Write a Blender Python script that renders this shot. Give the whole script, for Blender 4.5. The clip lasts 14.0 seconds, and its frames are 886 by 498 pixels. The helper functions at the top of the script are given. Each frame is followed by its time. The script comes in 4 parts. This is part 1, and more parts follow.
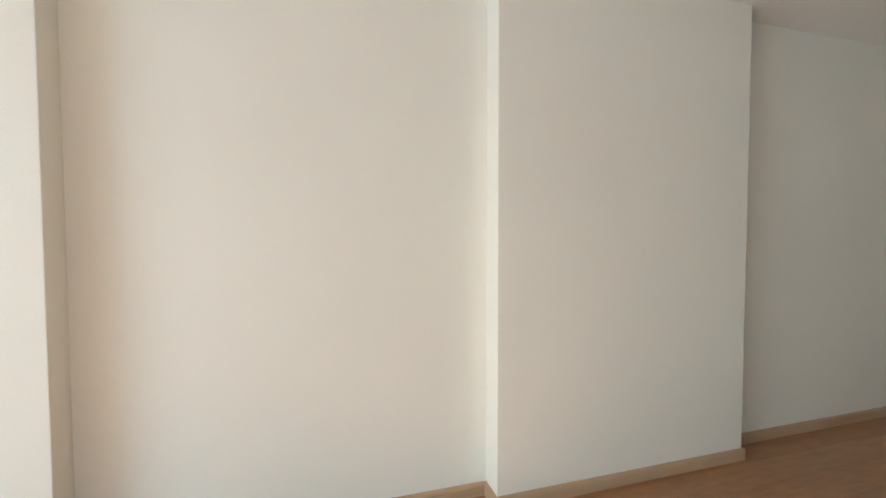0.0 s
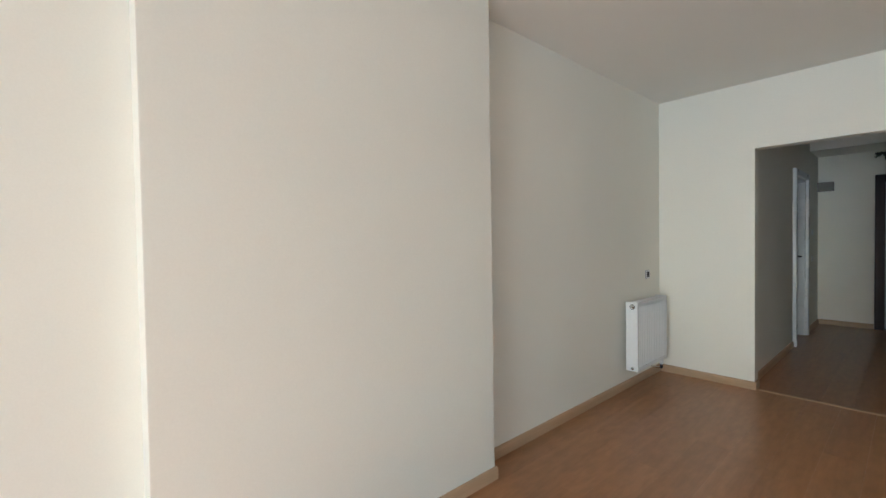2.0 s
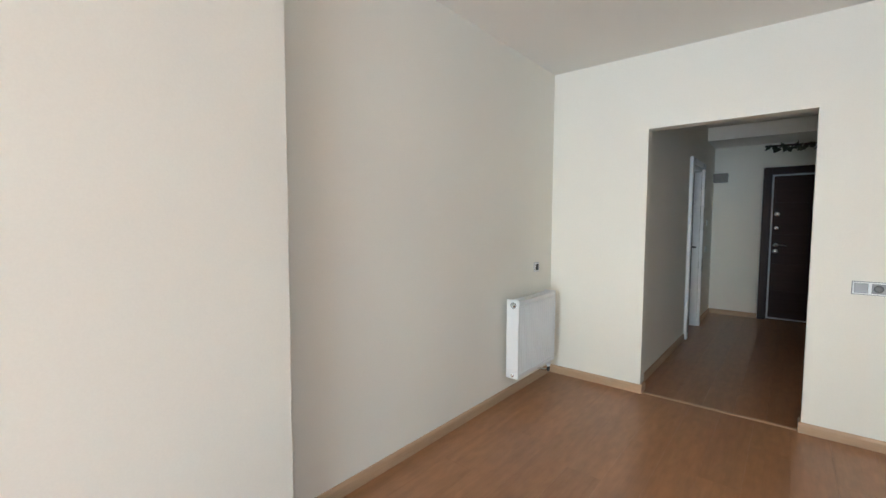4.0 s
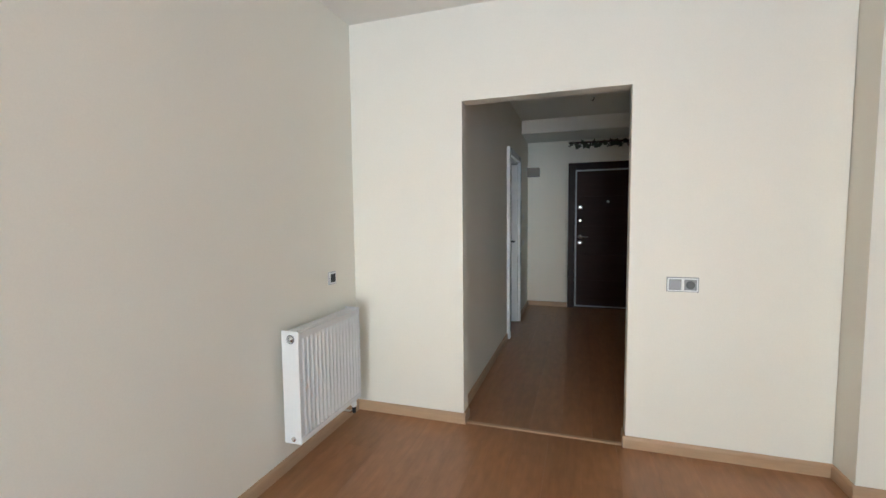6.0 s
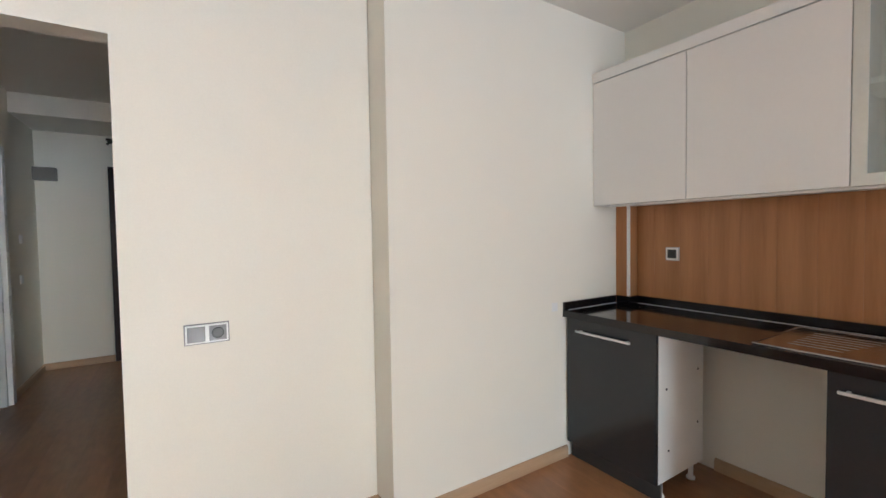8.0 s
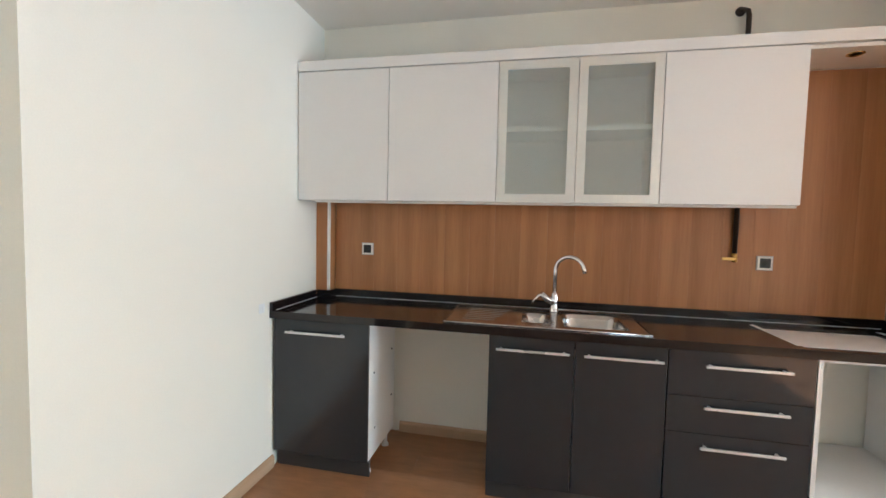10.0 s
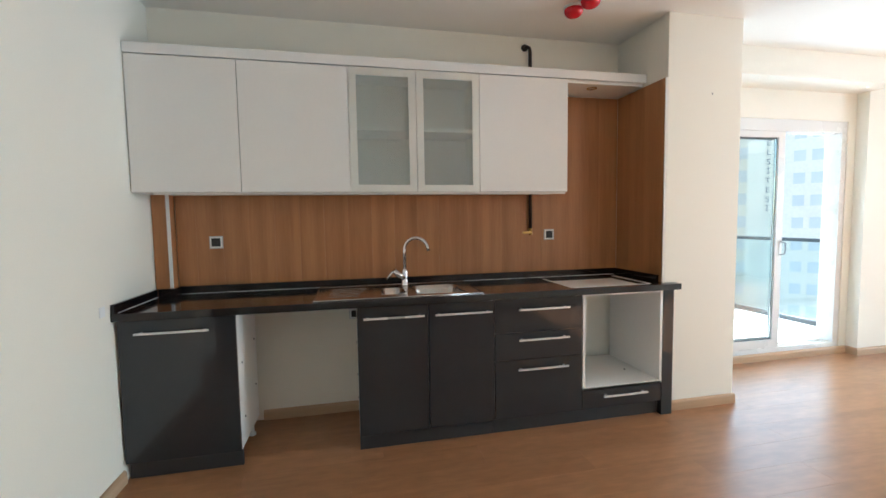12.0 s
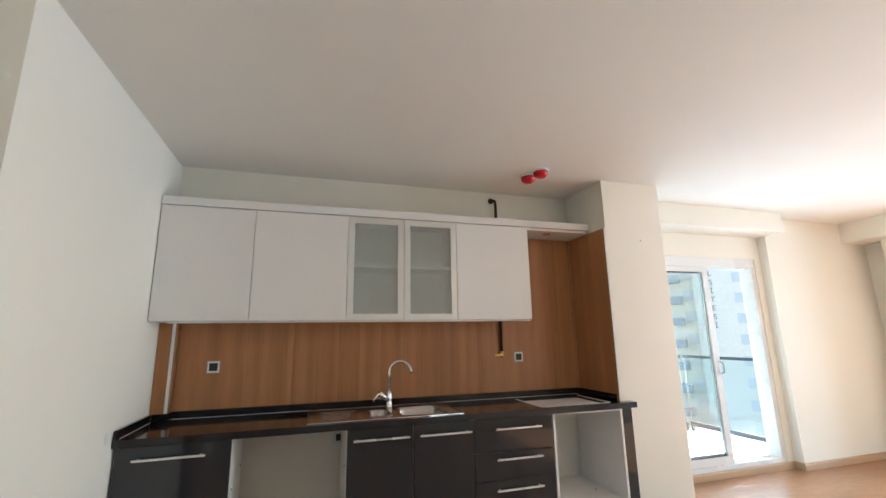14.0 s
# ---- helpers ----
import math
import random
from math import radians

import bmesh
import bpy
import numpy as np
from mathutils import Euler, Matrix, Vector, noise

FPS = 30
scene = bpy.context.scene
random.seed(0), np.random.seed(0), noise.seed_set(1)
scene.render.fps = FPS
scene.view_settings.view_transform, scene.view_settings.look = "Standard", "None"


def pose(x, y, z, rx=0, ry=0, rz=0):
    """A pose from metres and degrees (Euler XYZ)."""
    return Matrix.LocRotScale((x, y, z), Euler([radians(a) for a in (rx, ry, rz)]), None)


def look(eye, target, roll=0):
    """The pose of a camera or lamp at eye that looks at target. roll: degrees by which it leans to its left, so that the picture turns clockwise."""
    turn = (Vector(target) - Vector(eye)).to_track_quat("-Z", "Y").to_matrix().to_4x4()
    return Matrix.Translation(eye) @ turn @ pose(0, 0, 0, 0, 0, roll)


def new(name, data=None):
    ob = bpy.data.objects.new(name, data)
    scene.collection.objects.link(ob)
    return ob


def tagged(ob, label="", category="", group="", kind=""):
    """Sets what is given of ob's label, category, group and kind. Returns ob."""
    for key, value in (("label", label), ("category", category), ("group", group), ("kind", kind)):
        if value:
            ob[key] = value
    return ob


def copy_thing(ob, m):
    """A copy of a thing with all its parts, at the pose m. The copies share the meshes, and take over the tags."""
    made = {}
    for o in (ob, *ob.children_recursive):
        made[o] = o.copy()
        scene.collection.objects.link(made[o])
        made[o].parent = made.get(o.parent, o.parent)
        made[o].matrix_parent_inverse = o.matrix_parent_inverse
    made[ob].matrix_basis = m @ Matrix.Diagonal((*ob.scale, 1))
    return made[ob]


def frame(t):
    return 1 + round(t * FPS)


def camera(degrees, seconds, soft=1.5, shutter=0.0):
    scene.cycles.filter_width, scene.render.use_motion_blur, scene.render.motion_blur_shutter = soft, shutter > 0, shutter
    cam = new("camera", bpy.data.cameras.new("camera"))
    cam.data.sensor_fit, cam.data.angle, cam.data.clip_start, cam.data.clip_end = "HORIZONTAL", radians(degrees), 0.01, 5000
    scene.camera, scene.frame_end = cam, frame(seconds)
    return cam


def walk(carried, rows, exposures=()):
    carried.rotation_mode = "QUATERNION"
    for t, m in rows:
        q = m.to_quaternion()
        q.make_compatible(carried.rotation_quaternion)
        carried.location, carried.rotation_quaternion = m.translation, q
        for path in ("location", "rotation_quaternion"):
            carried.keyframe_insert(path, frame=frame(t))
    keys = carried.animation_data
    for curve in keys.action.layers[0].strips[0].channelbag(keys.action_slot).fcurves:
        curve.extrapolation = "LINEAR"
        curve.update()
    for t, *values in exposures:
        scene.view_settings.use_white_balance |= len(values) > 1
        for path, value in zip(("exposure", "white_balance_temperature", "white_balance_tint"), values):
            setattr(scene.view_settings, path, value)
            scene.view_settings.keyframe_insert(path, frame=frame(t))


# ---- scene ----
cam = camera(93.0, 14.0)
PATH = [
    (0, (0.563, 0.221, 1.365), (1.143, 2.134, 1.290), -0.1),
    (0.5, (0.702, 0.337, 1.370), (1.501, 2.171, 1.359), 1.2),
    (1, (0.862, 0.324, 1.387), (1.777, 2.101, 1.314), 0.3),
    (1.5, (1.046, 0.420, 1.364), (2.259, 2.008, 1.264), -0.8),
    (2, (1.234, 0.504, 1.356), (2.563, 1.997, 1.312), -0.9),
    (2.5, (1.438, 0.535, 1.343), (2.784, 2.013, 1.281), -1.9),
    (3, (1.705, 0.527, 1.370), (3.056, 2.001, 1.327), 1.2),
    (3.2, (1.777, 0.516, 1.370), (3.213, 1.906, 1.282), 0.6),
    (5.3, (2.716, 0.635, 1.365), (4.354, 1.774, 1.220), -0.3),
    (5.5, (2.803, 0.653, 1.360), (4.512, 1.679, 1.202), -0.5),
    (6, (3.064, 0.710, 1.364), (4.961, 1.328, 1.220), -0.6),
    (6.5, (3.265, 0.698, 1.370), (5.245, 0.947, 1.238), -2.8),
    (7, (3.461, 0.547, 1.375), (5.452, 0.388, 1.286), -2.3),
    (7.5, (3.616, 0.327, 1.373), (5.514, -0.303, 1.335), -1.4),
    (8, (3.755, 0.250, 1.368), (5.446, -0.815, 1.296), -0.9),
    (8.5, (4.034, 0.277, 1.389), (5.379, -1.204, 1.370), -0.3),
    (9, (4.107, 0.251, 1.380), (5.042, -1.516, 1.319), 1.1),
    (9.2, (4.100, 0.254, 1.394), (4.901, -1.577, 1.334), 1.4),
    (11.3, (4.143, 0.616, 1.353), (4.077, -1.376, 1.188), -0.3),
    (11.5, (4.179, 0.638, 1.342), (4.023, -1.352, 1.22), -0.7),
    (12, (4.297, 0.695, 1.346), (3.88, -1.256, 1.209), -0.9),
    (12.5, (4.368, 0.789, 1.338), (3.711, -1.094, 1.19), -0.0),
    (13, (4.418, 0.884, 1.346), (3.736, -0.996, 1.364), 0.6),
    (13.5, (4.468, 1.001, 1.355), (3.885, -0.9, 1.571), -0.3),
    (14, (4.514, 1.073, 1.406), (3.94, -0.8, 1.813), -1.0),
]
walk(cam, [(t, look(eye, target, roll)) for t, eye, target, roll in PATH], exposures=[(0.0, 2.06, 5650, 1), (1.0, 2.13, 5650, 4), (1.6, 2.22, 5600, 2), (3.0, 2.61, 5500, 3), (5.5, 2.92, 5600, 6), (6.5, 2.88, 5650, 6), (7.5, 2.92, 5700, 8), (8.5, 3.10, 5750, 9), (9.0, 3.36, 5700, 6), (11.5, 3.34, 5200, 3), (12.0, 2.97, 5450, 2), (12.5, 2.88, 5350, 1), (14.0, 2.88, 5550, 4)])

# ---------------------------------------------------------------- world and light
SUN_AZ = math.atan2(-0.15, -0.989)          # towards the sun, from the west
SUN_EL = radians(20.4)
world = bpy.data.worlds.new("sky")
scene.world = world
world.use_nodes = True
wn = world.node_tree.nodes
sky = wn.new("ShaderNodeTexSky")
sky.sky_type = "NISHITA"
sky.sun_disc = False
sky.sun_elevation = SUN_EL
sky.sun_rotation = math.pi / 2 - SUN_AZ
world.node_tree.links.new(sky.outputs[0], wn["Background"].inputs[0])
wn["Background"].inputs[1].default_value = 0.05

sun_data = bpy.data.lights.new("sun", "SUN")
sun_data.energy = 5.0
sun_data.angle = radians(0.5)
sun_data.color = (1.0, 0.97, 0.92)
sun = new("sun", sun_data)
sun.matrix_world = look((-20, -4, 12), (-20 - 10 * math.cos(SUN_EL) * math.cos(SUN_AZ), -4 - 10 * math.cos(SUN_EL) * math.sin(SUN_AZ), 12 - 10 * math.sin(SUN_EL)))


def sky_lamp(name, place, target, width, height, power, colour):
    """An added area lamp that stands in for daylight through one opening."""
    data = bpy.data.lights.new(name, "AREA")
    data.shape, data.size, data.size_y, data.energy, data.color = "RECTANGLE", width, height, power, colour
    lamp = new(name, data)
    lamp.matrix_world = look(place, target)
    return lamp


sky_lamp("daylight_west_window", (-4.05, -0.3, 1.25), (0, -0.3, 0.4), 2.25, 2.2, 25, (0.64, 0.83, 1.0))
sky_lamp("daylight_balcony_door", (0.66, -2.375, 1.1), (0.66, 0, 1.1), 1.5, 1.8, 3.2, (0.64, 0.83, 1.0))


# ---------------------------------------------------------------- materials
def rgb(c):
    return (c[0], c[1], c[2], 1.0)


def material(name, colour, rough=0.5, metal=0.0, spread=0.06, scale=3.0, fine=60.0, bump=0.02, coat=0.0, rough_spread=0.08, rnd=0.0, spec=0.5):
    """Two scales of mottling in the colour, fine relief and uneven gloss."""
    m = bpy.data.materials.new(name)
    m.use_nodes = True
    n, l = m.node_tree.nodes, m.node_tree.links
    b = n["Principled BSDF"]
    b.inputs["Metallic"].default_value = metal
    b.inputs["Coat Weight"].default_value = coat
    b.inputs["Coat Roughness"].default_value = 0.05
    b.inputs["Specular IOR Level"].default_value = spec
    co = n.new("ShaderNodeTexCoord")
    geo = n.new("ShaderNodeNewGeometry")
    big, small = n.new("ShaderNodeTexNoise"), n.new("ShaderNodeTexNoise")
    big.inputs["Scale"].default_value, small.inputs["Scale"].default_value = scale, fine
    big.inputs["Detail"].default_value, small.inputs["Detail"].default_value = 4, 3
    l.new(geo.outputs["Position"], big.inputs["Vector"])
    l.new(geo.outputs["Position"], small.inputs["Vector"])
    add = n.new("ShaderNodeMath")
    add.operation = "ADD"
    l.new(big.outputs[0], add.inputs[0])
    l.new(small.outputs[0], add.inputs[1])
    last = add
    if rnd:
        oi, sc, ad = n.new("ShaderNodeObjectInfo"), n.new("ShaderNodeMath"), n.new("ShaderNodeMath")
        sc.operation, ad.operation = "MULTIPLY_ADD", "ADD"
        sc.inputs[1].default_value, sc.inputs[2].default_value = rnd, -rnd / 2
        l.new(oi.outputs["Random"], sc.inputs[0])
        l.new(sc.outputs[0], ad.inputs[0])
        l.new(add.outputs[0], ad.inputs[1])
        last = ad
    ramp = n.new("ShaderNodeMapRange")
    ramp.inputs["From Min"].default_value, ramp.inputs["From Max"].default_value = 0.6, 1.4
    ramp.inputs["To Min"].default_value, ramp.inputs["To Max"].default_value = 1 - spread, 1 + spread
    l.new(last.outputs[0], ramp.inputs[0])
    mul = n.new("ShaderNodeVectorMath")
    mul.operation = "SCALE"
    mul.inputs[0].default_value = colour
    l.new(ramp.outputs[0], mul.inputs["Scale"])
    l.new(mul.outputs[0], b.inputs["Base Color"])
    rr = n.new("ShaderNodeMapRange")
    rr.inputs["From Min"].default_value, rr.inputs["From Max"].default_value = 0.3, 0.7
    rr.inputs["To Min"].default_value, rr.inputs["To Max"].default_value = max(0.02, rough - rough_spread), min(1, rough + rough_spread)
    l.new(big.outputs[0], rr.inputs[0])
    l.new(rr.outputs[0], b.inputs["Roughness"])
    if bump:
        bp = n.new("ShaderNodeBump")
        bp.inputs["Strength"].default_value, bp.inputs["Distance"].default_value = bump, 0.01
        l.new(small.outputs[0], bp.inputs["Height"])
        l.new(bp.outputs[0], b.inputs["Normal"])
    return m


def wood(name, dark, light, axis, rough=0.35, grain=14.0, stretch=0.06, rnd=0.5, bump=0.03, coat=0.0, spec=0.4, figure=0.0):
    """Wood decor: streaks that run along one axis (0 x, 1 y, 2 z), a slow wave of figure, arched growth rings and a tone of its own for each piece."""
    m = bpy.data.materials.new(name)
    m.use_nodes = True
    n, l = m.node_tree.nodes, m.node_tree.links
    b = n["Principled BSDF"]
    b.inputs["Coat Weight"].default_value = coat
    b.inputs["Specular IOR Level"].default_value = spec
    b.inputs["Coat Roughness"].default_value = 0.15
    geo, oi = n.new("ShaderNodeNewGeometry"), n.new("ShaderNodeObjectInfo")
    shift = n.new("ShaderNodeVectorMath")
    shift.operation = "MULTIPLY_ADD"
    shift.inputs[1].default_value = (17.0, 11.0, 7.0)
    l.new(oi.outputs["Random"], shift.inputs[0])
    l.new(geo.outputs["Position"], shift.inputs[2])
    mp = n.new("ShaderNodeMapping")
    sc = [1.0, 1.0, 1.0]
    sc[axis] = stretch
    mp.inputs["Scale"].default_value = sc
    l.new(shift.outputs[0], mp.inputs["Vector"])
    streak, fig, pore = n.new("ShaderNodeTexNoise"), n.new("ShaderNodeTexNoise"), n.new("ShaderNodeTexNoise")
    streak.inputs["Scale"].default_value, streak.inputs["Detail"].default_value, streak.inputs["Distortion"].default_value = grain, 6, 0.6
    fig.inputs["Scale"].default_value, fig.inputs["Detail"].default_value = grain * 0.3, 3
    pore.inputs["Scale"].default_value, pore.inputs["Detail"].default_value = grain * 9, 2
    for t in (streak, fig, pore):
        l.new(mp.outputs[0], t.inputs["Vector"])
    a1, a2, a3 = n.new("ShaderNodeMath"), n.new("ShaderNodeMath"), n.new("ShaderNodeMath")
    for a in (a1, a2, a3):
        a.operation = "MULTIPLY_ADD"
    a1.inputs[1].default_value, a2.inputs[1].default_value, a3.inputs[1].default_value = 0.45, 0.35, rnd * 0.25
    a1.inputs[2].default_value = -rnd * 0.125 + 0.0
    l.new(streak.outputs[0], a1.inputs[0])
    l.new(fig.outputs[0], a2.inputs[0])
    l.new(a1.outputs[0], a2.inputs[2])
    l.new(oi.outputs["Random"], a3.inputs[0])
    l.new(a2.outputs[0], a3.inputs[2])
    a4 = n.new("ShaderNodeMath")
    a4.operation = "MULTIPLY_ADD"
    a4.inputs[1].default_value = 0.2
    l.new(pore.outputs[0], a4.inputs[0])
    l.new(a3.outputs[0], a4.inputs[2])
    ramp = n.new("ShaderNodeValToRGB")
    ramp.color_ramp.elements[0].position, ramp.color_ramp.elements[1].position = 0.3, 0.7
    ramp.color_ramp.elements[0].color, ramp.color_ramp.elements[1].color = rgb(dark), rgb(light)
    last = a4
    if figure:
        rings = n.new("ShaderNodeTexWave")
        rings.wave_type, rings.rings_direction = "RINGS", "SPHERICAL"
        for key, value in (("Scale", 2.6), ("Distortion", 5.0), ("Detail", 3.0), ("Detail Scale", 1.2)):
            rings.inputs[key].default_value = value
        l.new(mp.outputs[0], rings.inputs["Vector"])
        last = n.new("ShaderNodeMath")
        last.operation = "MULTIPLY_ADD"
        last.inputs[1].default_value = figure
        l.new(rings.outputs["Fac"], last.inputs[0])
        l.new(a4.outputs[0], last.inputs[2])
    l.new(last.outputs[0], ramp.inputs[0])
    l.new(ramp.outputs[0], b.inputs["Base Color"])
    rr = n.new("ShaderNodeMapRange")
    rr.inputs["To Min"].default_value, rr.inputs["To Max"].default_value = rough - 0.04, rough + 0.04
    l.new(fig.outputs[0], rr.inputs[0])
    l.new(rr.outputs[0], b.inputs["Roughness"])
    bp = n.new("ShaderNodeBump")
    bp.inputs["Strength"].default_value, bp.inputs["Distance"].default_value = bump, 0.004
    l.new(pore.outputs[0], bp.inputs["Height"])
    l.new(bp.outputs[0], b.inputs["Normal"])
    return m


def clear_glass(name, tint=(0.92, 0.97, 0.97), rough=0.0):
    m = bpy.data.materials.new(name)
    m.use_nodes = True
    b = m.node_tree.nodes["Principled BSDF"]
    b.inputs["Transmission Weight"].default_value = 1.0
    b.inputs["Base Color"].default_value = rgb(tint)
    b.inputs["Roughness"].default_value = rough
    b.inputs["IOR"].default_value = 1.45
    return m


PAINT = material("cream_wall_paint", (0.90, 0.862, 0.762), 0.65, spread=0.025, scale=1.3, fine=160, bump=0.03)
CEILING = material("white_ceiling_paint", (0.91, 0.886, 0.825), 0.8, spread=0.02, scale=1.1, fine=140, bump=0.02)
OUTER = material("white_render", (0.8, 0.79, 0.77), 0.8, spread=0.05, scale=0.8, fine=30, bump=0.04)
LAMINATE = wood("floor_laminate", (0.30, 0.140, 0.060), (0.445, 0.222, 0.102), 0, rough=0.31, grain=9, stretch=0.07, rnd=0.16, bump=0.03, spec=0.6)


def mottle(m):
    """Short uneven flecks of tone, as in printed laminate."""
    n, l = m.node_tree.nodes, m.node_tree.links
    b = n["Principled BSDF"]
    geo, mp, fleck, tone = n.new("ShaderNodeNewGeometry"), n.new("ShaderNodeMapping"), n.new("ShaderNodeTexNoise"), n.new("ShaderNodeMapRange")
    mp.inputs["Scale"].default_value = (0.35, 1.0, 1.0)
    fleck.inputs["Scale"].default_value, fleck.inputs["Detail"].default_value = 24.0, 3
    tone.inputs["From Min"].default_value, tone.inputs["From Max"].default_value = 0.3, 0.7
    tone.inputs["To Min"].default_value, tone.inputs["To Max"].default_value = 0.88, 1.09
    l.new(geo.outputs["Position"], mp.inputs["Vector"])
    l.new(mp.outputs[0], fleck.inputs["Vector"])
    l.new(fleck.outputs[0], tone.inputs[0])
    colour = b.inputs["Base Color"].links[0].from_socket
    tint = n.new("ShaderNodeVectorMath")
    tint.operation = "SCALE"
    l.new(colour, tint.inputs[0])
    l.new(tone.outputs[0], tint.inputs["Scale"])
    l.new(tint.outputs[0], b.inputs["Base Color"])


mottle(LAMINATE)
SKIRT_X = wood("oak_skirting_x", (0.44, 0.285, 0.165), (0.60, 0.42, 0.265), 0, rough=0.4, grain=20, rnd=0.1)
SKIRT_Y = wood("oak_skirting_y", (0.44, 0.285, 0.165), (0.60, 0.42, 0.265), 1, rough=0.4, grain=20, rnd=0.1)
PANEL = wood("splashback_laminate", (0.30, 0.125, 0.046), (0.51, 0.243, 0.100), 2, rough=0.34, grain=11, stretch=0.06, rnd=0.16, figure=0.10)
SUBFLOOR = material("floor_joint", (0.14, 0.07, 0.035), 0.8)
GRANITE = material("black_granite", (0.012, 0.009, 0.009), 0.09, spread=0.5, scale=40, fine=260, bump=0.0, rough_spread=0.03, spec=0.5)
GREY = material("dark_grey_gloss_front", (0.030, 0.033, 0.037), 0.045, spread=0.04, scale=2, fine=80, bump=0.0, rough_spread=0.01)
KICK = material("dark_grey_plinth", (0.032, 0.034, 0.037), 0.55, rough_spread=0.02, spread=0.06, scale=4, bump=0.01)
WHITE_GLOSS = material("white_gloss_front", (0.86, 0.845, 0.82), 0.16, spread=0.012, scale=2, bump=0.0, rough_spread=0.03)
WHITE_BOARD = material("white_melamine", (0.85, 0.83, 0.79), 0.4, spread=0.02, scale=3, bump=0.01)
STEEL = material("brushed_steel", (0.47, 0.44, 0.415), 0.19, metal=1.0, spread=0.05, scale=5, fine=200, bump=0.0, rough_spread=0.04)
TAUPE = material("taupe_plastic", (0.20, 0.185, 0.16), 0.5, spread=0.05, bump=0.005)
CHROME = material("chrome", (0.75, 0.75, 0.76), 0.08, metal=1.0, spread=0.02, bump=0.0, rough_spread=0.03)
ALU = material("anodised_aluminium", (0.76, 0.76, 0.72), 0.4, metal=0.6, spread=0.03, bump=0.005)
HANDLE = material("satin_metal_handle", (0.76, 0.76, 0.76), 0.34, metal=0.55, spread=0.03, bump=0.0)
ENAMEL = material("white_radiator_enamel", (0.84, 0.84, 0.83), 0.5, spread=0.015, rough_spread=0.02, spec=0.3, scale=4, bump=0.005)
PLASTIC = material("white_plastic", (0.86, 0.86, 0.84), 0.35, spread=0.02, bump=0.005)
GREY_PLASTIC = material("grey_plastic", (0.24, 0.24, 0.24), 0.4, spread=0.04, bump=0.005)
BLACK = material("black_plastic", (0.02, 0.02, 0.021), 0.4, spread=0.1, bump=0.005)
RED = material("red_plastic_cap", (0.62, 0.01, 0.02), 0.22, spread=0.05, bump=0.005)
PIPE = material("dark_brown_painted_pipe", (0.03, 0.018, 0.013), 0.35, spread=0.15, scale=20, bump=0.02)
BRASS = material("brass", (0.65, 0.42, 0.14), 0.3, metal=1.0, spread=0.1, scale=30, bump=0.02)
PVC = material("white_pvc_frame", (0.82, 0.82, 0.81), 0.3, spread=0.01, bump=0.003)
SEAL = material("black_rubber_seal", (0.12, 0.125, 0.13), 0.6, bump=0.0)
DOOR_WOOD = wood("dark_wenge", (0.022, 0.009, 0.007), (0.045, 0.018, 0.013), 1, rough=0.5, grain=16, rnd=0.1, spec=0.2)
DOOR_FRAME = wood("dark_wenge_frame", (0.02, 0.009, 0.008), (0.04, 0.018, 0.014), 2, rough=0.45, grain=16, rnd=0.1, spec=0.2)
SILVER = material("silver_strip", (0.55, 0.55, 0.56), 0.55, metal=0.2, spread=0.02, bump=0.0)
LEAF = material("dull_green_leaf", (0.045, 0.05, 0.028), 0.6, spread=0.4, scale=30, bump=0.05)
GLASS = clear_glass("clear_glass")
BLUE_GLASS = clear_glass("bluish_balustrade_glass", (0.82, 0.92, 0.94))
FROST = clear_glass("frosted_glass", (0.92, 0.94, 0.87), 0.12)
FROST.node_tree.nodes["Principled BSDF"].inputs["Transmission Weight"].default_value = 0.80
TILE = material("pale_balcony_tile", (0.62, 0.60, 0.57), 0.5, spread=0.06, scale=2, bump=0.02)
RAIL = material("grey_rail_metal", (0.10, 0.11, 0.12), 0.4, metal=0.6, spread=0.05)
ASPHALT = material("far_ground", (0.27, 0.26, 0.23), 0.9, spread=0.5, scale=0.03, fine=0.4, bump=0.0)
FAR_WALL = material("pale_facade", (0.94, 0.84, 0.71), 0.85, spread=0.06, scale=0.2, fine=3, bump=0.0)
FAR_BAND = material("blue_grey_facade", (0.40, 0.44, 0.47), 0.8, spread=0.06, scale=0.2, fine=3, bump=0.0)
FAR_GLASS = material("far_window_glass", (0.76, 0.73, 0.70), 0.5, spread=0.1, scale=0.5, bump=0.0)


# ---------------------------------------------------------------- building helpers
def box(bm, x0, x1, y0, y1, z0, z1):
    v = [bm.verts.new((x, y, z)) for x in (min(x0, x1), max(x0, x1)) for y in (min(y0, y1), max(y0, y1)) for z in (min(z0, z1), max(z0, z1))]
    for f in ((0, 1, 3, 2), (4, 6, 7, 5), (0, 4, 5, 1), (2, 3, 7, 6), (0, 2, 6, 4), (1, 5, 7, 3)):
        bm.faces.new([v[i] for i in f])
    return v


def boxes(*sizes, bevel=0.0, segments=2):
    bm = bmesh.new()
    for s in sizes:
        box(bm, *s)
    if bevel:
        bmesh.ops.bevel(bm, geom=bm.edges[:], offset=bevel, segments=segments, profile=0.6, affect="EDGES", clamp_overlap=True)
    return bm


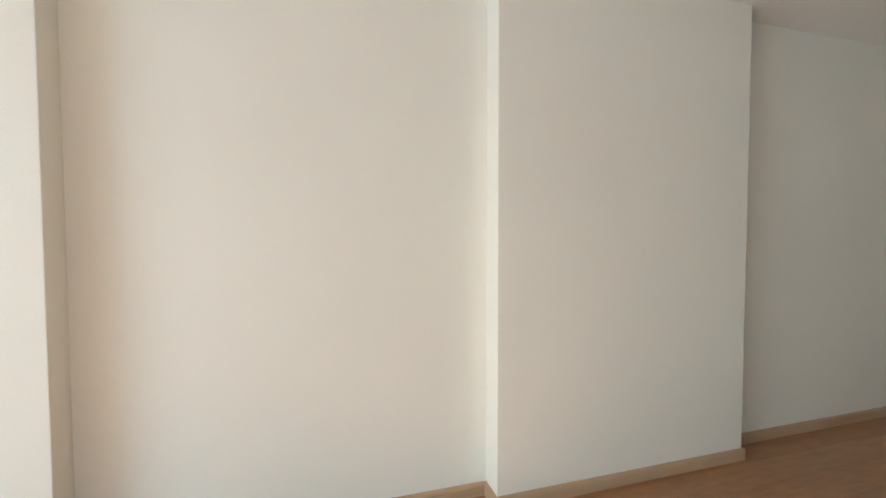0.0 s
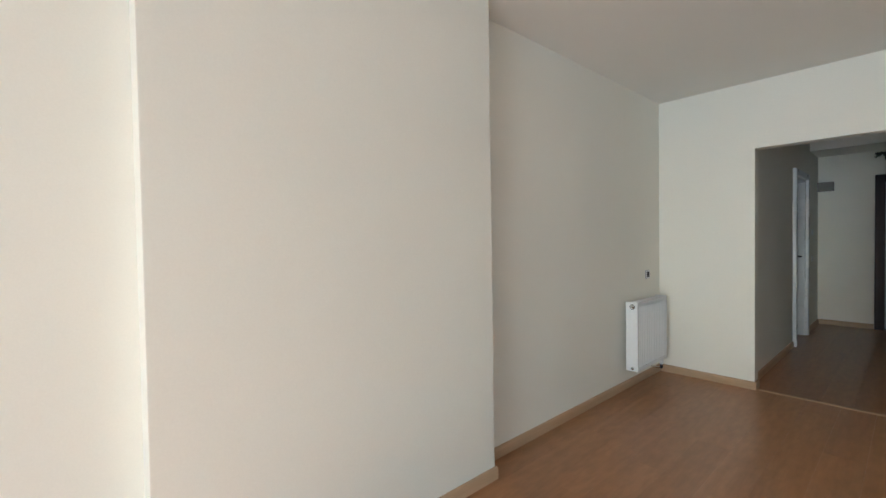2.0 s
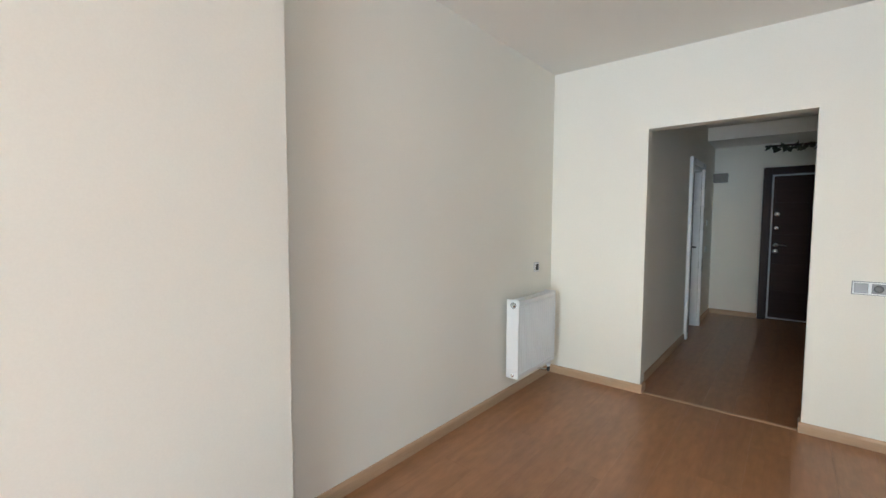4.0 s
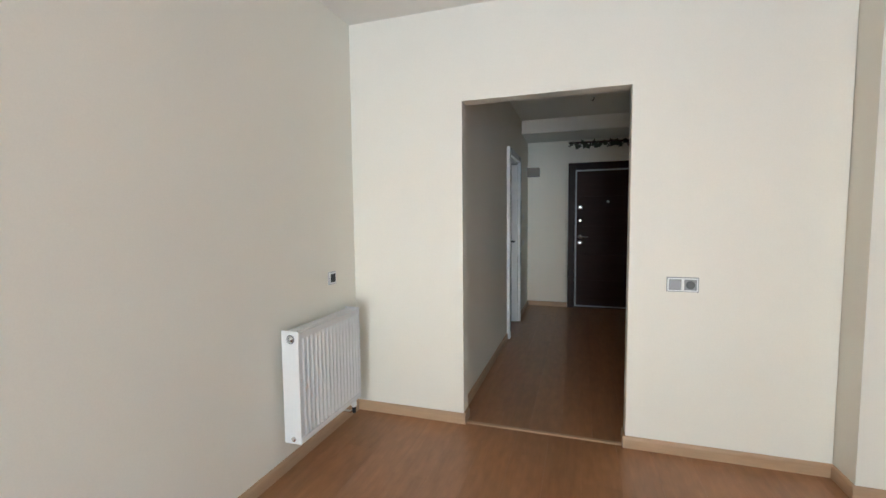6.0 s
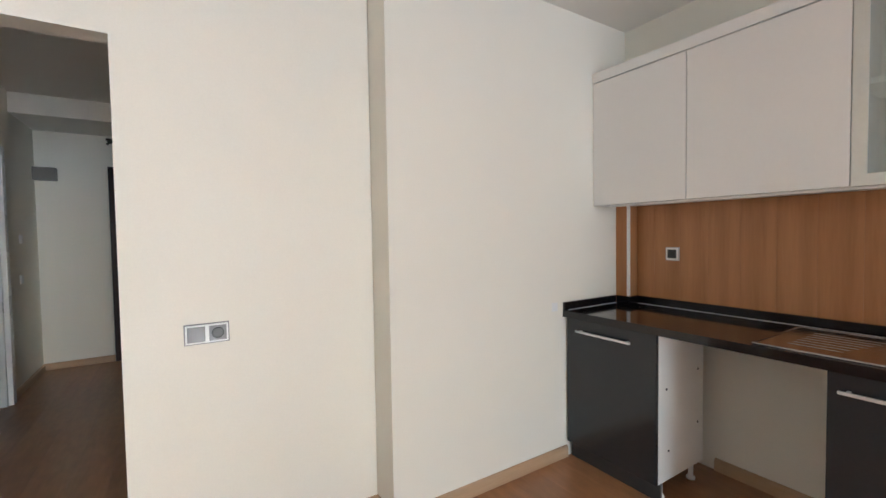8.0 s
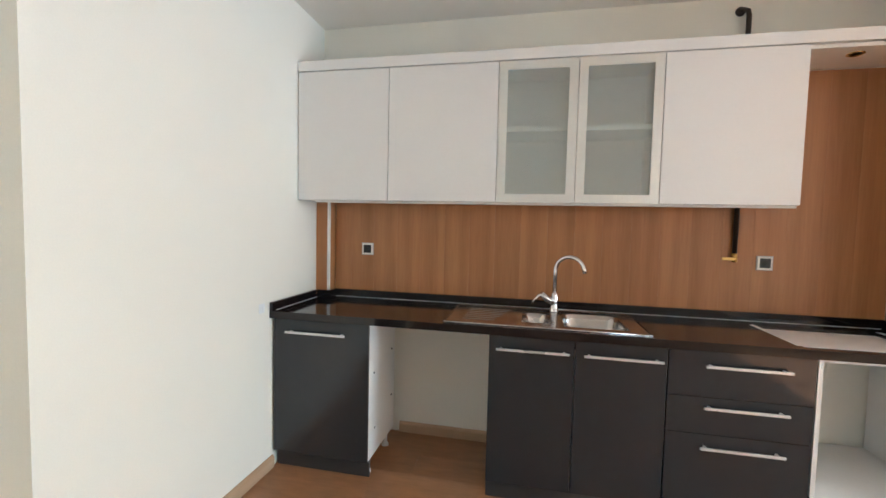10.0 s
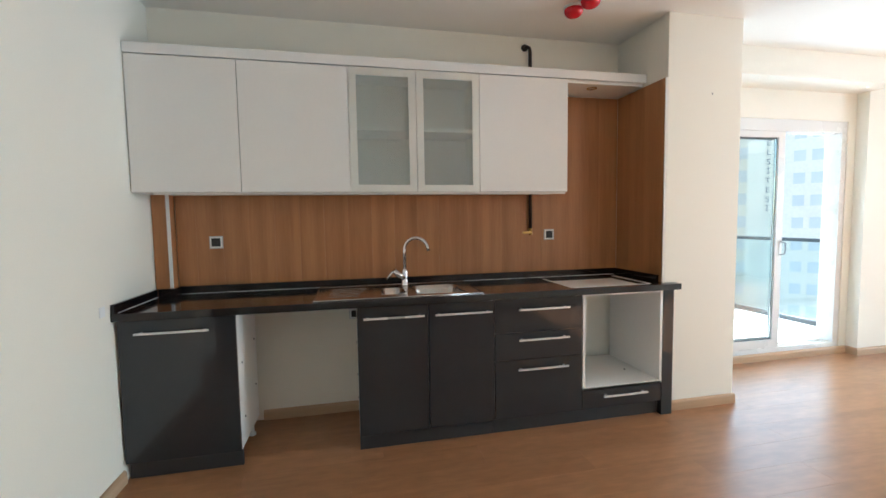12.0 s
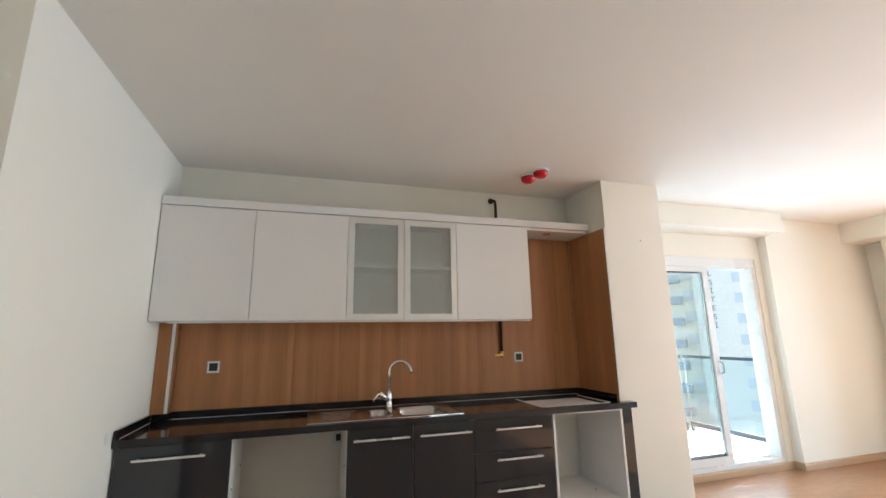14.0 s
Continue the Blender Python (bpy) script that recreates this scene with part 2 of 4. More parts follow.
def prism(outline, axis, a, b):
    """A closed outline (in the two other axes, in order) drawn out along one axis from a to b."""
    bm = bmesh.new()

    def at(p, d):
        c = list(p)
        c.insert(axis, d)
        return c
    lo = [bm.verts.new(at(p, a)) for p in outline]
    hi = [bm.verts.new(at(p, b)) for p in outline]
    k = len(outline)
    bm.faces.new(lo)
    bm.faces.new(hi[::-1])
    for i in range(k):
        bm.faces.new((lo[i], hi[i], hi[(i + 1) % k], lo[(i + 1) % k]))
    bmesh.ops.recalc_face_normals(bm, faces=bm.faces[:])
    return bm


def tube(bm, points, radius, sides=12, caps=True):
    """A round bar along a line of points; radius may be one number or one for each point."""
    pts = [Vector(p) for p in points]
    rad = radius if isinstance(radius, (list, tuple)) else [radius] * len(pts)
    rings, side = [], None
    for i, p in enumerate(pts):
        d = (pts[min(i + 1, len(pts) - 1)] - pts[max(i - 1, 0)]).normalized()
        if side is None:
            side = d.orthogonal().normalized()
        side = (side - d * side.dot(d)).normalized()
        up = d.cross(side)
        rings.append([bm.verts.new(p + rad[i] * (side * math.cos(6.283185 * k / sides) + up * math.sin(6.283185 * k / sides))) for k in range(sides)])
    for a, b in zip(rings, rings[1:]):
        for k in range(sides):
            f = bm.faces.new((a[k], a[(k + 1) % sides], b[(k + 1) % sides], b[k]))
            f.smooth = True
    if caps:
        bm.faces.new(rings[0][::-1])
        bm.faces.new(rings[-1])
    return bm


def lathe(bm, centre, profile, axis="z", sides=24):
    """A turned shape: profile of (radius, height) about an axis through centre."""
    rings = []
    for r, h in profile:
        ring = []
        for k in range(sides):
            a = 6.283185 * k / sides
            p = {"z": (r * math.cos(a), r * math.sin(a), h), "x": (h, r * math.cos(a), r * math.sin(a)), "y": (r * math.cos(a), h, r * math.sin(a))}[axis]
            ring.append(bm.verts.new(Vector(centre) + Vector(p)))
        rings.append(ring)
    for a, b in zip(rings, rings[1:]):
        for k in range(sides):
            f = bm.faces.new((a[k], a[(k + 1) % sides], b[(k + 1) % sides], b[k]))
            f.smooth = True
    bm.faces.new(rings[0][::-1])
    bm.faces.new(rings[-1])
    bmesh.ops.recalc_face_normals(bm, faces=bm.faces[:])
    return bm


ORIGIN = {}


def thing(name, place, label, category, group="", kind=""):
    ob = new(name)
    ob.empty_display_size = 0.1
    ob.location = place
    ORIGIN[ob.name] = Vector(place)
    return tagged(ob, label, category, group, kind)


def part(name, bm, mat, parent, label="", smooth=False, kind=""):
    """One mesh under a thing or part; bm is in world places."""
    o = ORIGIN[parent.name]
    bmesh.ops.translate(bm, verts=bm.verts[:], vec=-o)
    me = bpy.data.meshes.new(name)
    if smooth:
        for f in bm.faces:
            f.smooth = True
    bm.to_mesh(me)
    bm.free()
    me.materials.append(mat)
    ob = new(name, me)
    ob.parent = parent
    ORIGIN[ob.name] = o
    return tagged(ob, label, kind=kind)


def structure(name, bm, mat, label, category):
    me = bpy.data.meshes.new(name)
    bm.to_mesh(me)
    bm.free()
    me.materials.append(mat)
    ob = new(name, me)
    ORIGIN[ob.name] = Vector((0, 0, 0))
    return tagged(ob, label, category, kind="structure")


# ---------------------------------------------------------------- large structure
H = 2.68                                   # ceiling
NY, EX, KX, KY = 2.22, 5.684, 5.50, -2.30  # north, east, kitchen side and kitchen back faces
OP0, OP1, OPH, EXB = 0.439, 1.43, 2.103, 5.794
WX, WXC, BX = -2.05, -1.85, -4.30     # socket recess, west column, bay window wall
DY, SY = -2.42, -2.32
CY0, CY1, CX = -0.35, 1.48, 9.684

structure("wall_north", boxes((BX - 0.2, EX + 0.2, NY, NY + 0.2, 0, H)), PAINT, "cream painted plaster wall behind the radiator", "wall")
structure("wall_column_middle", boxes((1.402, 3.002, 2.078, NY, 0, H), bevel=0.004), PAINT, "cream painted shallow pier on the long wall", "column")
structure("wall_column_west", boxes((BX, -0.37, 2.078, NY, 0, H), bevel=0.004), PAINT, "cream painted shallow pier near the window", "column")
structure("wall_east", boxes((EX, EXB, OP1, NY, 0, H), (EX, EXB, -0.555, OP0, 0, H), (EX, EXB, OP0, OP1, OPH, H)), PAINT, "cream painted wall with a plain opening to the hall", "wall")
structure("wall_kitchen_side", boxes((KX, EXB, KY - 0.2, -0.558, 0, H)), PAINT, "cream painted wall standing slightly forward beside the kitchen", "wall")
structure("wall_kitchen_back", boxes((2.24, KX, KY - 0.2, KY, 0, H)), PAINT, "cream painted wall behind the kitchen units", "wall")
structure("pier", boxes((1.655, 2.24, DY - 0.25, -1.762, 0, H), bevel=0.005), PAINT, "cream painted pier between kitchen and balcony door", "column")
DX0, DX1, DZ0, DZ1 = -0.27, 1.60, 0.06, 2.205
structure("wall_balcony", boxes((DX1, 1.655, DY - 0.2, DY, 0, H), (-0.36, DX0, DY - 0.2, DY, 0, H), (DX0, DX1, DY - 0.2, DY, DZ1, H), (DX0, DX1, DY - 0.2, DY, 0, DZ0)), PAINT, "cream painted recessed wall round the balcony door", "wall")
structure("wall_south", boxes((WX, -0.36, DY - 0.2, SY, 0, H)), PAINT, "cream painted wall beside the balcony door", "wall")
structure("soffit_balcony", boxes((-0.38, 1.655, -2.12, DY, 2.46, H), bevel=0.003), PAINT, "cream painted boxed soffit over the balcony door", "soffit")
# west side: socket recess, a column and a beam; the bay and tall window beyond are unseen, added to shape the sun patch
WY0, WY1, WZ0, WZ1 = -1.48, 0.85, 0.08, 2.41
structure("wall_socket_recess", boxes((WX - 0.2, WX, DY - 0.2, -2.06, 0, H)), PAINT, "cream painted wall in the socket recess", "wall")
structure("column_west", boxes((WX - 0.2, WXC, -2.06, -1.55, 0, H), bevel=0.004), PAINT, "cream painted column at the end of the room", "column")
structure("wall_bay_south", boxes((BX - 0.2, WX - 0.2, -1.75, -1.55, 0, H)), PAINT, "cream painted unseen wall, added to close the bay", "wall")
structure("wall_west", boxes((BX - 0.2, BX, -1.55, WY0, 0, H), (BX - 0.2, BX, WY1, NY, 0, H), (BX - 0.2, BX, WY0, WY1, WZ1, H), (BX - 0.2, BX, WY0, WY1, 0, WZ0)), PAINT, "cream painted unseen end wall, added round the sun's opening", "wall")
structure("beam_west", boxes((WX - 0.1, -1.63, SY, NY, 2.435, H)), PAINT, "cream painted ceiling beam across the room", "beam")
# hall
HD0, HD1, HDH = 7.79, 8.59, 2.075
structure("wall_hall_left", boxes((EXB, HD0, CY1, CY1 + 0.12, 0, H), (HD1, CX + 0.2, CY1, CY1 + 0.12, 0, H), (HD0, HD1, CY1, CY1 + 0.12, HDH, H)), PAINT, "cream painted hall wall with a doorway", "wall")
structure("wall_hall_right", boxes((EXB, CX + 0.2, CY0 - 0.2, CY0, 0, H)), PAINT, "cream painted hall wall", "wall")
structure("wall_hall_end", boxes((CX, CX + 0.2, 0.885, CY1, 0, H), (CX, CX + 0.2, CY0, -0.15, 0, H), (CX, CX + 0.2, -0.15, 0.885, 2.17, H), (CX + 0.06, CX + 0.2, -0.15, 0.885, 0, 2.17)), PAINT, "cream painted hall end wall round the entrance door", "wall")
structure("soffit_hall", boxes((8.944, CX, CY0, CY1, 2.50, H)), CEILING, "white dropped ceiling at the end of the hall", "soffit")
# dark room behind the hall doorway
structure("wall_side_room", boxes((7.4, 7.5, CY1 + 0.12, 3.4, 0, H), (9.3, 9.4, CY1 + 0.12, 3.4, 0, H), (7.4, 9.4, 3.4, 3.5, 0, H)), PAINT, "plain walls of an unlit side room", "wall")
structure("ceiling", boxes((BX - 0.2, EXB, DY - 0.2, NY + 0.2, H, H + 0.15), (EXB, CX + 0.2, CY0 - 0.2, 3.5, H, H + 0.15)), CEILING, "flat white painted ceiling", "ceiling")
floor = structure("floor", boxes((BX - 0.2, EXB, DY - 0.2, NY + 0.2, -0.15, -0.004), (EXB, CX + 0.2, CY0 - 0.2, 3.5, -0.15, -0.004)), SUBFLOOR, "reddish oak laminate plank floor", "floor")


def skirting(name, axis, a, b, face, inward):
    """Oak skirting along one wall face: 70 mm high with a rounded top."""
    o, i = face, face + 0.014 * inward
    prof = [(o, 0.0), (i, 0.0), (i, 0.052), (face + 0.011 * inward, 0.062), (face + 0.006 * inward, 0.068), (o, 0.070)]
    bm = prism(prof, axis, a, b)
    return structure(name, bm, SKIRT_X if axis == 0 else SKIRT_Y, "oak-coloured skirting board with a rounded top", "skirting")


skirting("baseboard", 0, 3.016, EX, NY, -1)
skirting("baseboard", 0, 1.388, 3.016, 2.078, -1)
skirting("baseboard", 1, 2.078, NY, 3.002, 1)
skirting("baseboard", 1, 2.078, NY, 1.402, -1)
skirting("baseboard", 0, -0.356, 1.388, NY, -1)
skirting("baseboard", 1, 2.078, NY, -0.37, 1)
skirting("baseboard", 0, BX, -0.356, 2.078, -1)
skirting("baseboard", 1, OP1 - 0.014, NY - 0.014, EX, -1)
skirting("baseboard", 0, EX, EXB, OP1, -1)
skirting("baseboard", 1, -0.558, OP0 + 0.014, EX, -1)
skirting("baseboard", 0, EX, EXB, OP0, 1)
skirting("baseboard", 0, KX, EX - 0.014, -0.558, 1)
skirting("baseboard", 1, -1.72, -0.544, KX, -1)
skirting("baseboard", 0, 4.29, 4.927, KY, 1)
skirting("baseboard", 0, 1.641, 2.20, -1.762, 1)
skirting("baseboard", 1, DY, -1.762, 1.655, -1)
skirting("baseboard", 0, -0.346, 1.641, DY, 1)
skirting("baseboard", 1, DY, SY, -0.36, 1)
skirting("baseboard", 0, WX + 0.014, -0.346, SY, 1)
skirting("baseboard", 1, SY, -2.074, WX, 1)
skirting("baseboard", 1, -2.074, -1.536, WXC, 1)
skirting("baseboard", 0, WX, WXC, -2.06, -1)
skirting("baseboard", 0, EXB, HD0 - 0.08, CY1, -1)
skirting("baseboard", 0, HD1 + 0.08, CX - 0.014, CY1, -1)
skirting("baseboard", 1, 0.885, CY1, CX, -1)
skirting("baseboard", 0, EXB, CX, CY0, 1)
structure("threshold", prism([(EX + 0.007, 0.0), (EX + 0.015, 0.005), (EX + 0.04, 0.006), (EX + 0.05, 0.0)], 1, OP0 + 0.015, OP1 - 0.015), SKIRT_Y, "thin oak-coloured transition strip in the opening", "threshold")


# ---------------------------------------------------------------- kitchen
FRONT = -1.715      # face of the base doors
WT_F = -1.69        # front edge of the worktop


def bar_handle(parent, x0, x1, z, y):
    """Slim square bar on two short posts."""
    bm = boxes((x0, x1, y + 0.022, y + 0.033, z - 0.0058, z + 0.0058), bevel=0.002)
    for x in (x0 + 0.02, x1 - 0.03):
        box(bm, x, x + 0.01, y, y + 0.0225, z - 0.005, z + 0.005)
    return part("handle", bm, HANDLE, parent, "satin metal bar handle")


def front(name, x0, x1, z0, z1, parent, handle=None, mat=None, y=FRONT):
    """A door or drawer front 18 mm thick with softly broken edges and a 3 mm gap all round."""
    ob = part(name, boxes((x0 + 0.0015, x1 - 0.0015, y - 0.018, y, z0 + 0.0015, z1 - 0.0015), bevel=0.0015), mat or GREY, parent)
    if handle:
        bar_handle(ob, handle[0], handle[1], handle[2], y)
    return ob


def carcass(u, x0, x1, z0, z1, y0, y1, top=False, back_top=None):
    """The white board panels of a cabinet, each a part."""
    t = 0.018
    part("side_panel", boxes((x0, x0 + t, y0, y1, z0, z1)), WHITE_BOARD, u, "white melamine side panel")
    part("side_panel", boxes((x1 - t, x1, y0, y1, z0, z1)), WHITE_BOARD, u, "white melamine side panel")
    part("bottom_panel", boxes((x0 + t, x1 - t, y0, y1, z0, z0 + t)), WHITE_BOARD, u, "white melamine bottom panel")
    part("back_panel", boxes((x0 + t, x1 - t, y0, y0 + 0.008, z0 + t, back_top or z1 - t * top)), WHITE_BOARD, u, "white melamine back panel")
    if top:
        part("top_panel", boxes((x0 + t, x1 - t, y0, y1, z1 - t, z1)), WHITE_BOARD, u, "white melamine top panel")


YB, YF = KY + 0.02, FRONT - 0.019
BT = 0.858
# corner unit
u = thing("base_cabinet", (5.21, -2.0, 0), "dark grey gloss base cabinet under the black worktop beside the wall", "cabinet", "kitchen base units")
carcass(u, 4.927, 5.495, 0.10, BT, YB + 0.12, YF)
front("door", 4.927, 5.488, 0.10, 0.855, u, (5.053, 5.401, 0.79))
part("plinth", boxes((4.93, 5.488, -1.77, -1.755, 0.0, 0.10)), KICK, u, "dark grey plinth")
for y in (-1.80, -2.10):
    bm = bmesh.new()
    lathe(bm, (4.96, y, 0.0), [(0.022, 0.0), (0.022, 0.012), (0.013, 0.02), (0.013, 0.10)], sides=14)
    part("foot", bm, PLASTIC, u, "white plastic adjustable foot")
for y, z in ((-1.80, 0.57), (-1.82, 0.25), (-2.10, 0.62), (-2.10, 0.33)):
    part("screw_cap", lathe(bmesh.new(), (4.9265, y, z), [(0.006, 0.0), (0.006, -0.003), (0.003, -0.004)], axis="x", sides=10), BLACK, u)

# sink unit
u = thing("base_cabinet", (3.88, -2.0, 0), "dark grey gloss two-door base cabinet under the sink", "cabinet", "kitchen base units")
carcass(u, 3.47, 4.29, 0.10, BT, YB, YF, back_top=0.6)
front("door", 3.878, 4.29, 0.10, 0.855, u, (3.904, 4.253, 0.792))
front("door", 3.467, 3.878, 0.10, 0.855, u, (3.49, 3.838, 0.791))
part("plinth", boxes((3.467, 4.29, -1.77, -1.755, 0.0, 0.10)), KICK, u, "dark grey plinth")
for z in (0.62, 0.42, 0.30, 0.22):
    part("screw_cap", lathe(bmesh.new(), (4.2905, -1.80 - 0.05 * (z > 0.4), z), [(0.006, 0.0), (0.006, 0.003), (0.003, 0.004)], axis="x", sides=10), BLACK, u)

# drawer unit
u = thing("drawer_cabinet", (3.17, -2.0, 0), "dark grey gloss base cabinet with three drawers", "cabinet", "kitchen base units")
carcass(u, 2.873, 3.465, 0.10, BT, YB, YF)
front("drawer", 2.875, 3.465, 0.642, 0.855, u, (2.977, 3.318, 0.79))
front("drawer", 2.875, 3.465, 0.470, 0.642, u, (2.979, 3.317, 0.60))
front("drawer", 2.875, 3.465, 0.10, 0.470, u, (2.985, 3.324, 0.414))
part("plinth", boxes((2.875, 3.465, -1.77, -1.755, 0.0, 0.10)), KICK, u, "dark grey plinth")

# oven housing
u = thing("oven_housing", (2.57, -2.0, 0), "empty white oven housing without a back above a grey drawer", "cabinet", "kitchen base units")
for name, s in (("side_panel", (2.853, 2.871, YB, FRONT, 0.245, BT)), ("side_panel", (2.285, 2.303, YB, FRONT, 0.245, BT)), ("bottom_panel", (2.285, 2.871, YB, FRONT, 0.227, 0.2445)),
                ("front_rail", (2.303, 2.853, -1.76, FRONT - 0.001, 0.845, BT))):
    part(name, boxes(s), WHITE_BOARD, u, "white melamine panel")
front("drawer", 2.285, 2.873, 0.10, 0.243, u, (2.408, 2.734, 0.184))
part("side_post", boxes((2.20, 2.282, -1.757, FRONT, 0.0, BT), bevel=0.001), GREY, u, "dark grey gloss end post")
part("plinth", boxes((2.283, 2.873, -1.77, -1.757, 0.0, 0.10)), KICK, u, "dark grey plinth")
part("screw_cap", lathe(bmesh.new(), (2.40, -1.95, 0.245), [(0.007, 0.0), (0.007, 0.004), (0.003, 0.005)], sides=10), BLACK, u)

part("cover_board", boxes((2.375, 2.915, -2.155, -1.755, 0.859, 0.884), bevel=0.001), WHITE_BOARD, u, "white board closing the hob cut-out")

# worktop with cut-outs for the sink and the hob
wt = thing("worktop", (3.85, -2.0, 0.86), "polished black granite worktop with an upstand and an empty hob cut-out", "worktop")
SX0, SX1, SY0, SY1 = 3.60, 4.24, -2.13, -1.775      # under the bowls
HX0, HX1, HY0, HY1 = 2.37, 2.92, -2.16, -1.75
Z0, Z1 = 0.86, 0.90
YK = KY + 0.002
bm = boxes((SX1, KX - 0.002, YK, WT_F, Z0, Z1), (SX0, SX1, YK, SY0, Z0, Z1), (SX0, SX1, SY1, WT_F, Z0, Z1), (HX1, SX0, YK, WT_F, Z0, Z1),
           (HX0, HX1, YK, HY0, Z0, Z1), (HX0, HX1, HY1, WT_F, Z0, Z1), (2.252, HX0, YK, WT_F, Z0, Z1), (2.165, 2.252, -1.760, WT_F, Z0, Z1))
bmesh.ops.remove_doubles(bm, verts=bm.verts[:], dist=0.0005)
part("slab", bm, GRANITE, wt)
bm = boxes((2.262, 5.40, KY + 0.018, KY + 0.038, Z1 - 0.001, 0.948), bevel=0.002)
part("upstand", bm, GRANITE, wt)
bm = boxes((KX - 0.022, KX - 0.003, -2.175, WT_F, Z1 - 0.001, 0.948), bevel=0.002)
part("upstand", bm, GRANITE, wt)
bm = boxes((5.40, KX - 0.0225, -2.195, -2.175, Z1 - 0.001, 0.948), (5.38, 5.3995, KY + 0.038, -2.175, Z1 - 0.001, 0.948), bevel=0.0015)
part("upstand", bm, GRANITE, wt)
bm = boxes((2.252, 2.270, -2.26, -1.80, Z1 - 0.001, 0.948), bevel=0.002)
part("upstand", bm, GRANITE, wt)
part("sealant", boxes((2.28, 5.38, KY + 0.038, KY + 0.0395, Z1, Z1 + 0.002)), PLASTIC, wt, "thin white sealant line")
part("sealant", boxes((5.4765, 5.478, -2.17, -1.72, Z1, Z1 + 0.002)), PLASTIC, wt, "thin white sealant line")
part("cutout_edge", boxes((HX0 - 0.02, HX0, HY0, HY1, Z1, Z1 + 0.0015), (HX1, HX1 + 0.02, HY0, HY1, Z1, Z1 + 0.0015), (HX0, HX1, HY1, HY1 + 0.015, Z1, Z1 + 0.0015)), WHITE_BOARD, wt, "pale dusty rim of the hob cut-out")

# splashback of upright boards, as laid laminate
sb = thing("splashback", (3.85, KY, 0.95), "brown oak laminate boards fixed upright between worktop and cabinets", "splashback")
xs = [2.2517]
while xs[-1] < 5.38:
    xs.append(min(xs[-1] + 0.1595, 5.398))
BASE_Z = Z1
part("backing", boxes((2.2517, 5.40, KY + 0.0005, KY + 0.0028, BASE_Z, 1.56), (2.2517, 2.99, KY + 0.0005, KY + 0.0028, 1.56, 2.262)), PANEL, sb)
for a, b in zip(xs, xs[1:]):
    top = 2.262 if b < 2.99 else 1.56
    part("board", boxes((a + 0.0002, b - 0.0002, KY + 0.003, KY + 0.016, BASE_Z, top), bevel=0.0005, segments=1), PANEL, sb)
yy = [-2.282, -2.13, -1.97, -1.80, -1.772]
for a, b in zip(yy, yy[1:]):
    part("board", boxes((2.242, 2.2515, a + 0.0002, b - 0.0002, BASE_Z, 2.262), bevel=0.0005, segments=1), PANEL, sb)
part("edge_trim", boxes((2.2400, 2.254, -1.7715, -1.7625, 0.90, 2.262), bevel=0.002), PLASTIC, sb, "thin white corner trim")
# boxed riser in the corner
part("riser_board", boxes((5.418, 5.497, -2.212, -2.200, BASE_Z, 1.56), bevel=0.001), PANEL, sb)
part("riser_board", boxes((5.404, 5.416, KY + 0.004, -2.213, BASE_Z, 1.56), bevel=0.001), PANEL, sb)
part("edge_trim", boxes((5.400, 5.4175, -2.213, -2.197, 0.949, 1.56), bevel=0.003), PLASTIC, sb, "white corner trim")

# wall units
UB, UT, UF = 1.527, 2.285, -1.97
UYB = KY + 0.004


def wall_unit(x0, x1, label, doors, glass=False):
    u = thing("wall_cabinet", ((x0 + x1) / 2, -2.13, UB), label, "cabinet", "kitchen wall units")
    t = 0.018
    yb = UYB + 0.02
    carcass(u, x0, x1, UB, UT, yb, UF - 0.02, top=True)
    w = (x1 - x0) / doors
    for i in range(doors):
        a, b = x0 + i * w + 0.002, x0 + (i + 1) * w - 0.002
        if not glass:
            part("door", boxes((a, b, UF - 0.018, UF, UB + 0.001, UT - 0.004), bevel=0.0015), WHITE_GLOSS, u, "white gloss door")
            continue
        f = 0.045
        d = part("door", boxes((a, a + f, UF - 0.02, UF, UB, UT - 0.004), (b - f, b, UF - 0.02, UF, UB, UT - 0.004), (a + f, b - f, UF - 0.02, UF - 0.0005, UB, UB + f), (a + f, b - f, UF - 0.02, UF - 0.0005, UT - 0.004 - f, UT - 0.004)), ALU, u, "aluminium-framed glazed door")
        g = part("pane", boxes((a + f - 0.004, b - f + 0.004, UF - 0.013, UF - 0.008, UB + f - 0.004, UT - f)), FROST, d, "frosted glass pane")
        g.visible_shadow = False
    if glass:
        part("shelf", boxes((x0 + t, x1 - t, yb + 0.008, UF - 0.0135, 1.908, 1.932)), WHITE_BOARD, u, "white shelf behind the glass")
    return u


wall_unit(4.925, 5.496, "white gloss wall cabinet in the corner", 1)
wall_unit(4.30, 4.925, "white gloss wall cabinet with a single door", 1)
wall_unit(3.472, 4.30, "wall cabinet with two frosted glass doors in aluminium frames", 2, True)
wall_unit(2.845, 3.472, "white gloss wall cabinet beside the cooker space", 1)
cr = thing("cornice_board", (3.85, -2.1, UT), "long white board capping the wall cabinets with a lamp hole", "board")
part("front_edge", boxes((2.243, 5.497, UF - 0.016, UF + 0.004, UT + 0.002, 2.345), bevel=0.002), WHITE_GLOSS, cr)
part("top_panel", boxes((2.256, 5.497, KY + 0.045, UF - 0.017, UT + 0.002, UT + 0.020)), WHITE_BOARD, cr)
part("hood_panel", boxes((2.256, 2.842, KY + 0.018, UF - 0.018, 2.266, UT), bevel=0.001), WHITE_BOARD, cr, "white underside panel")
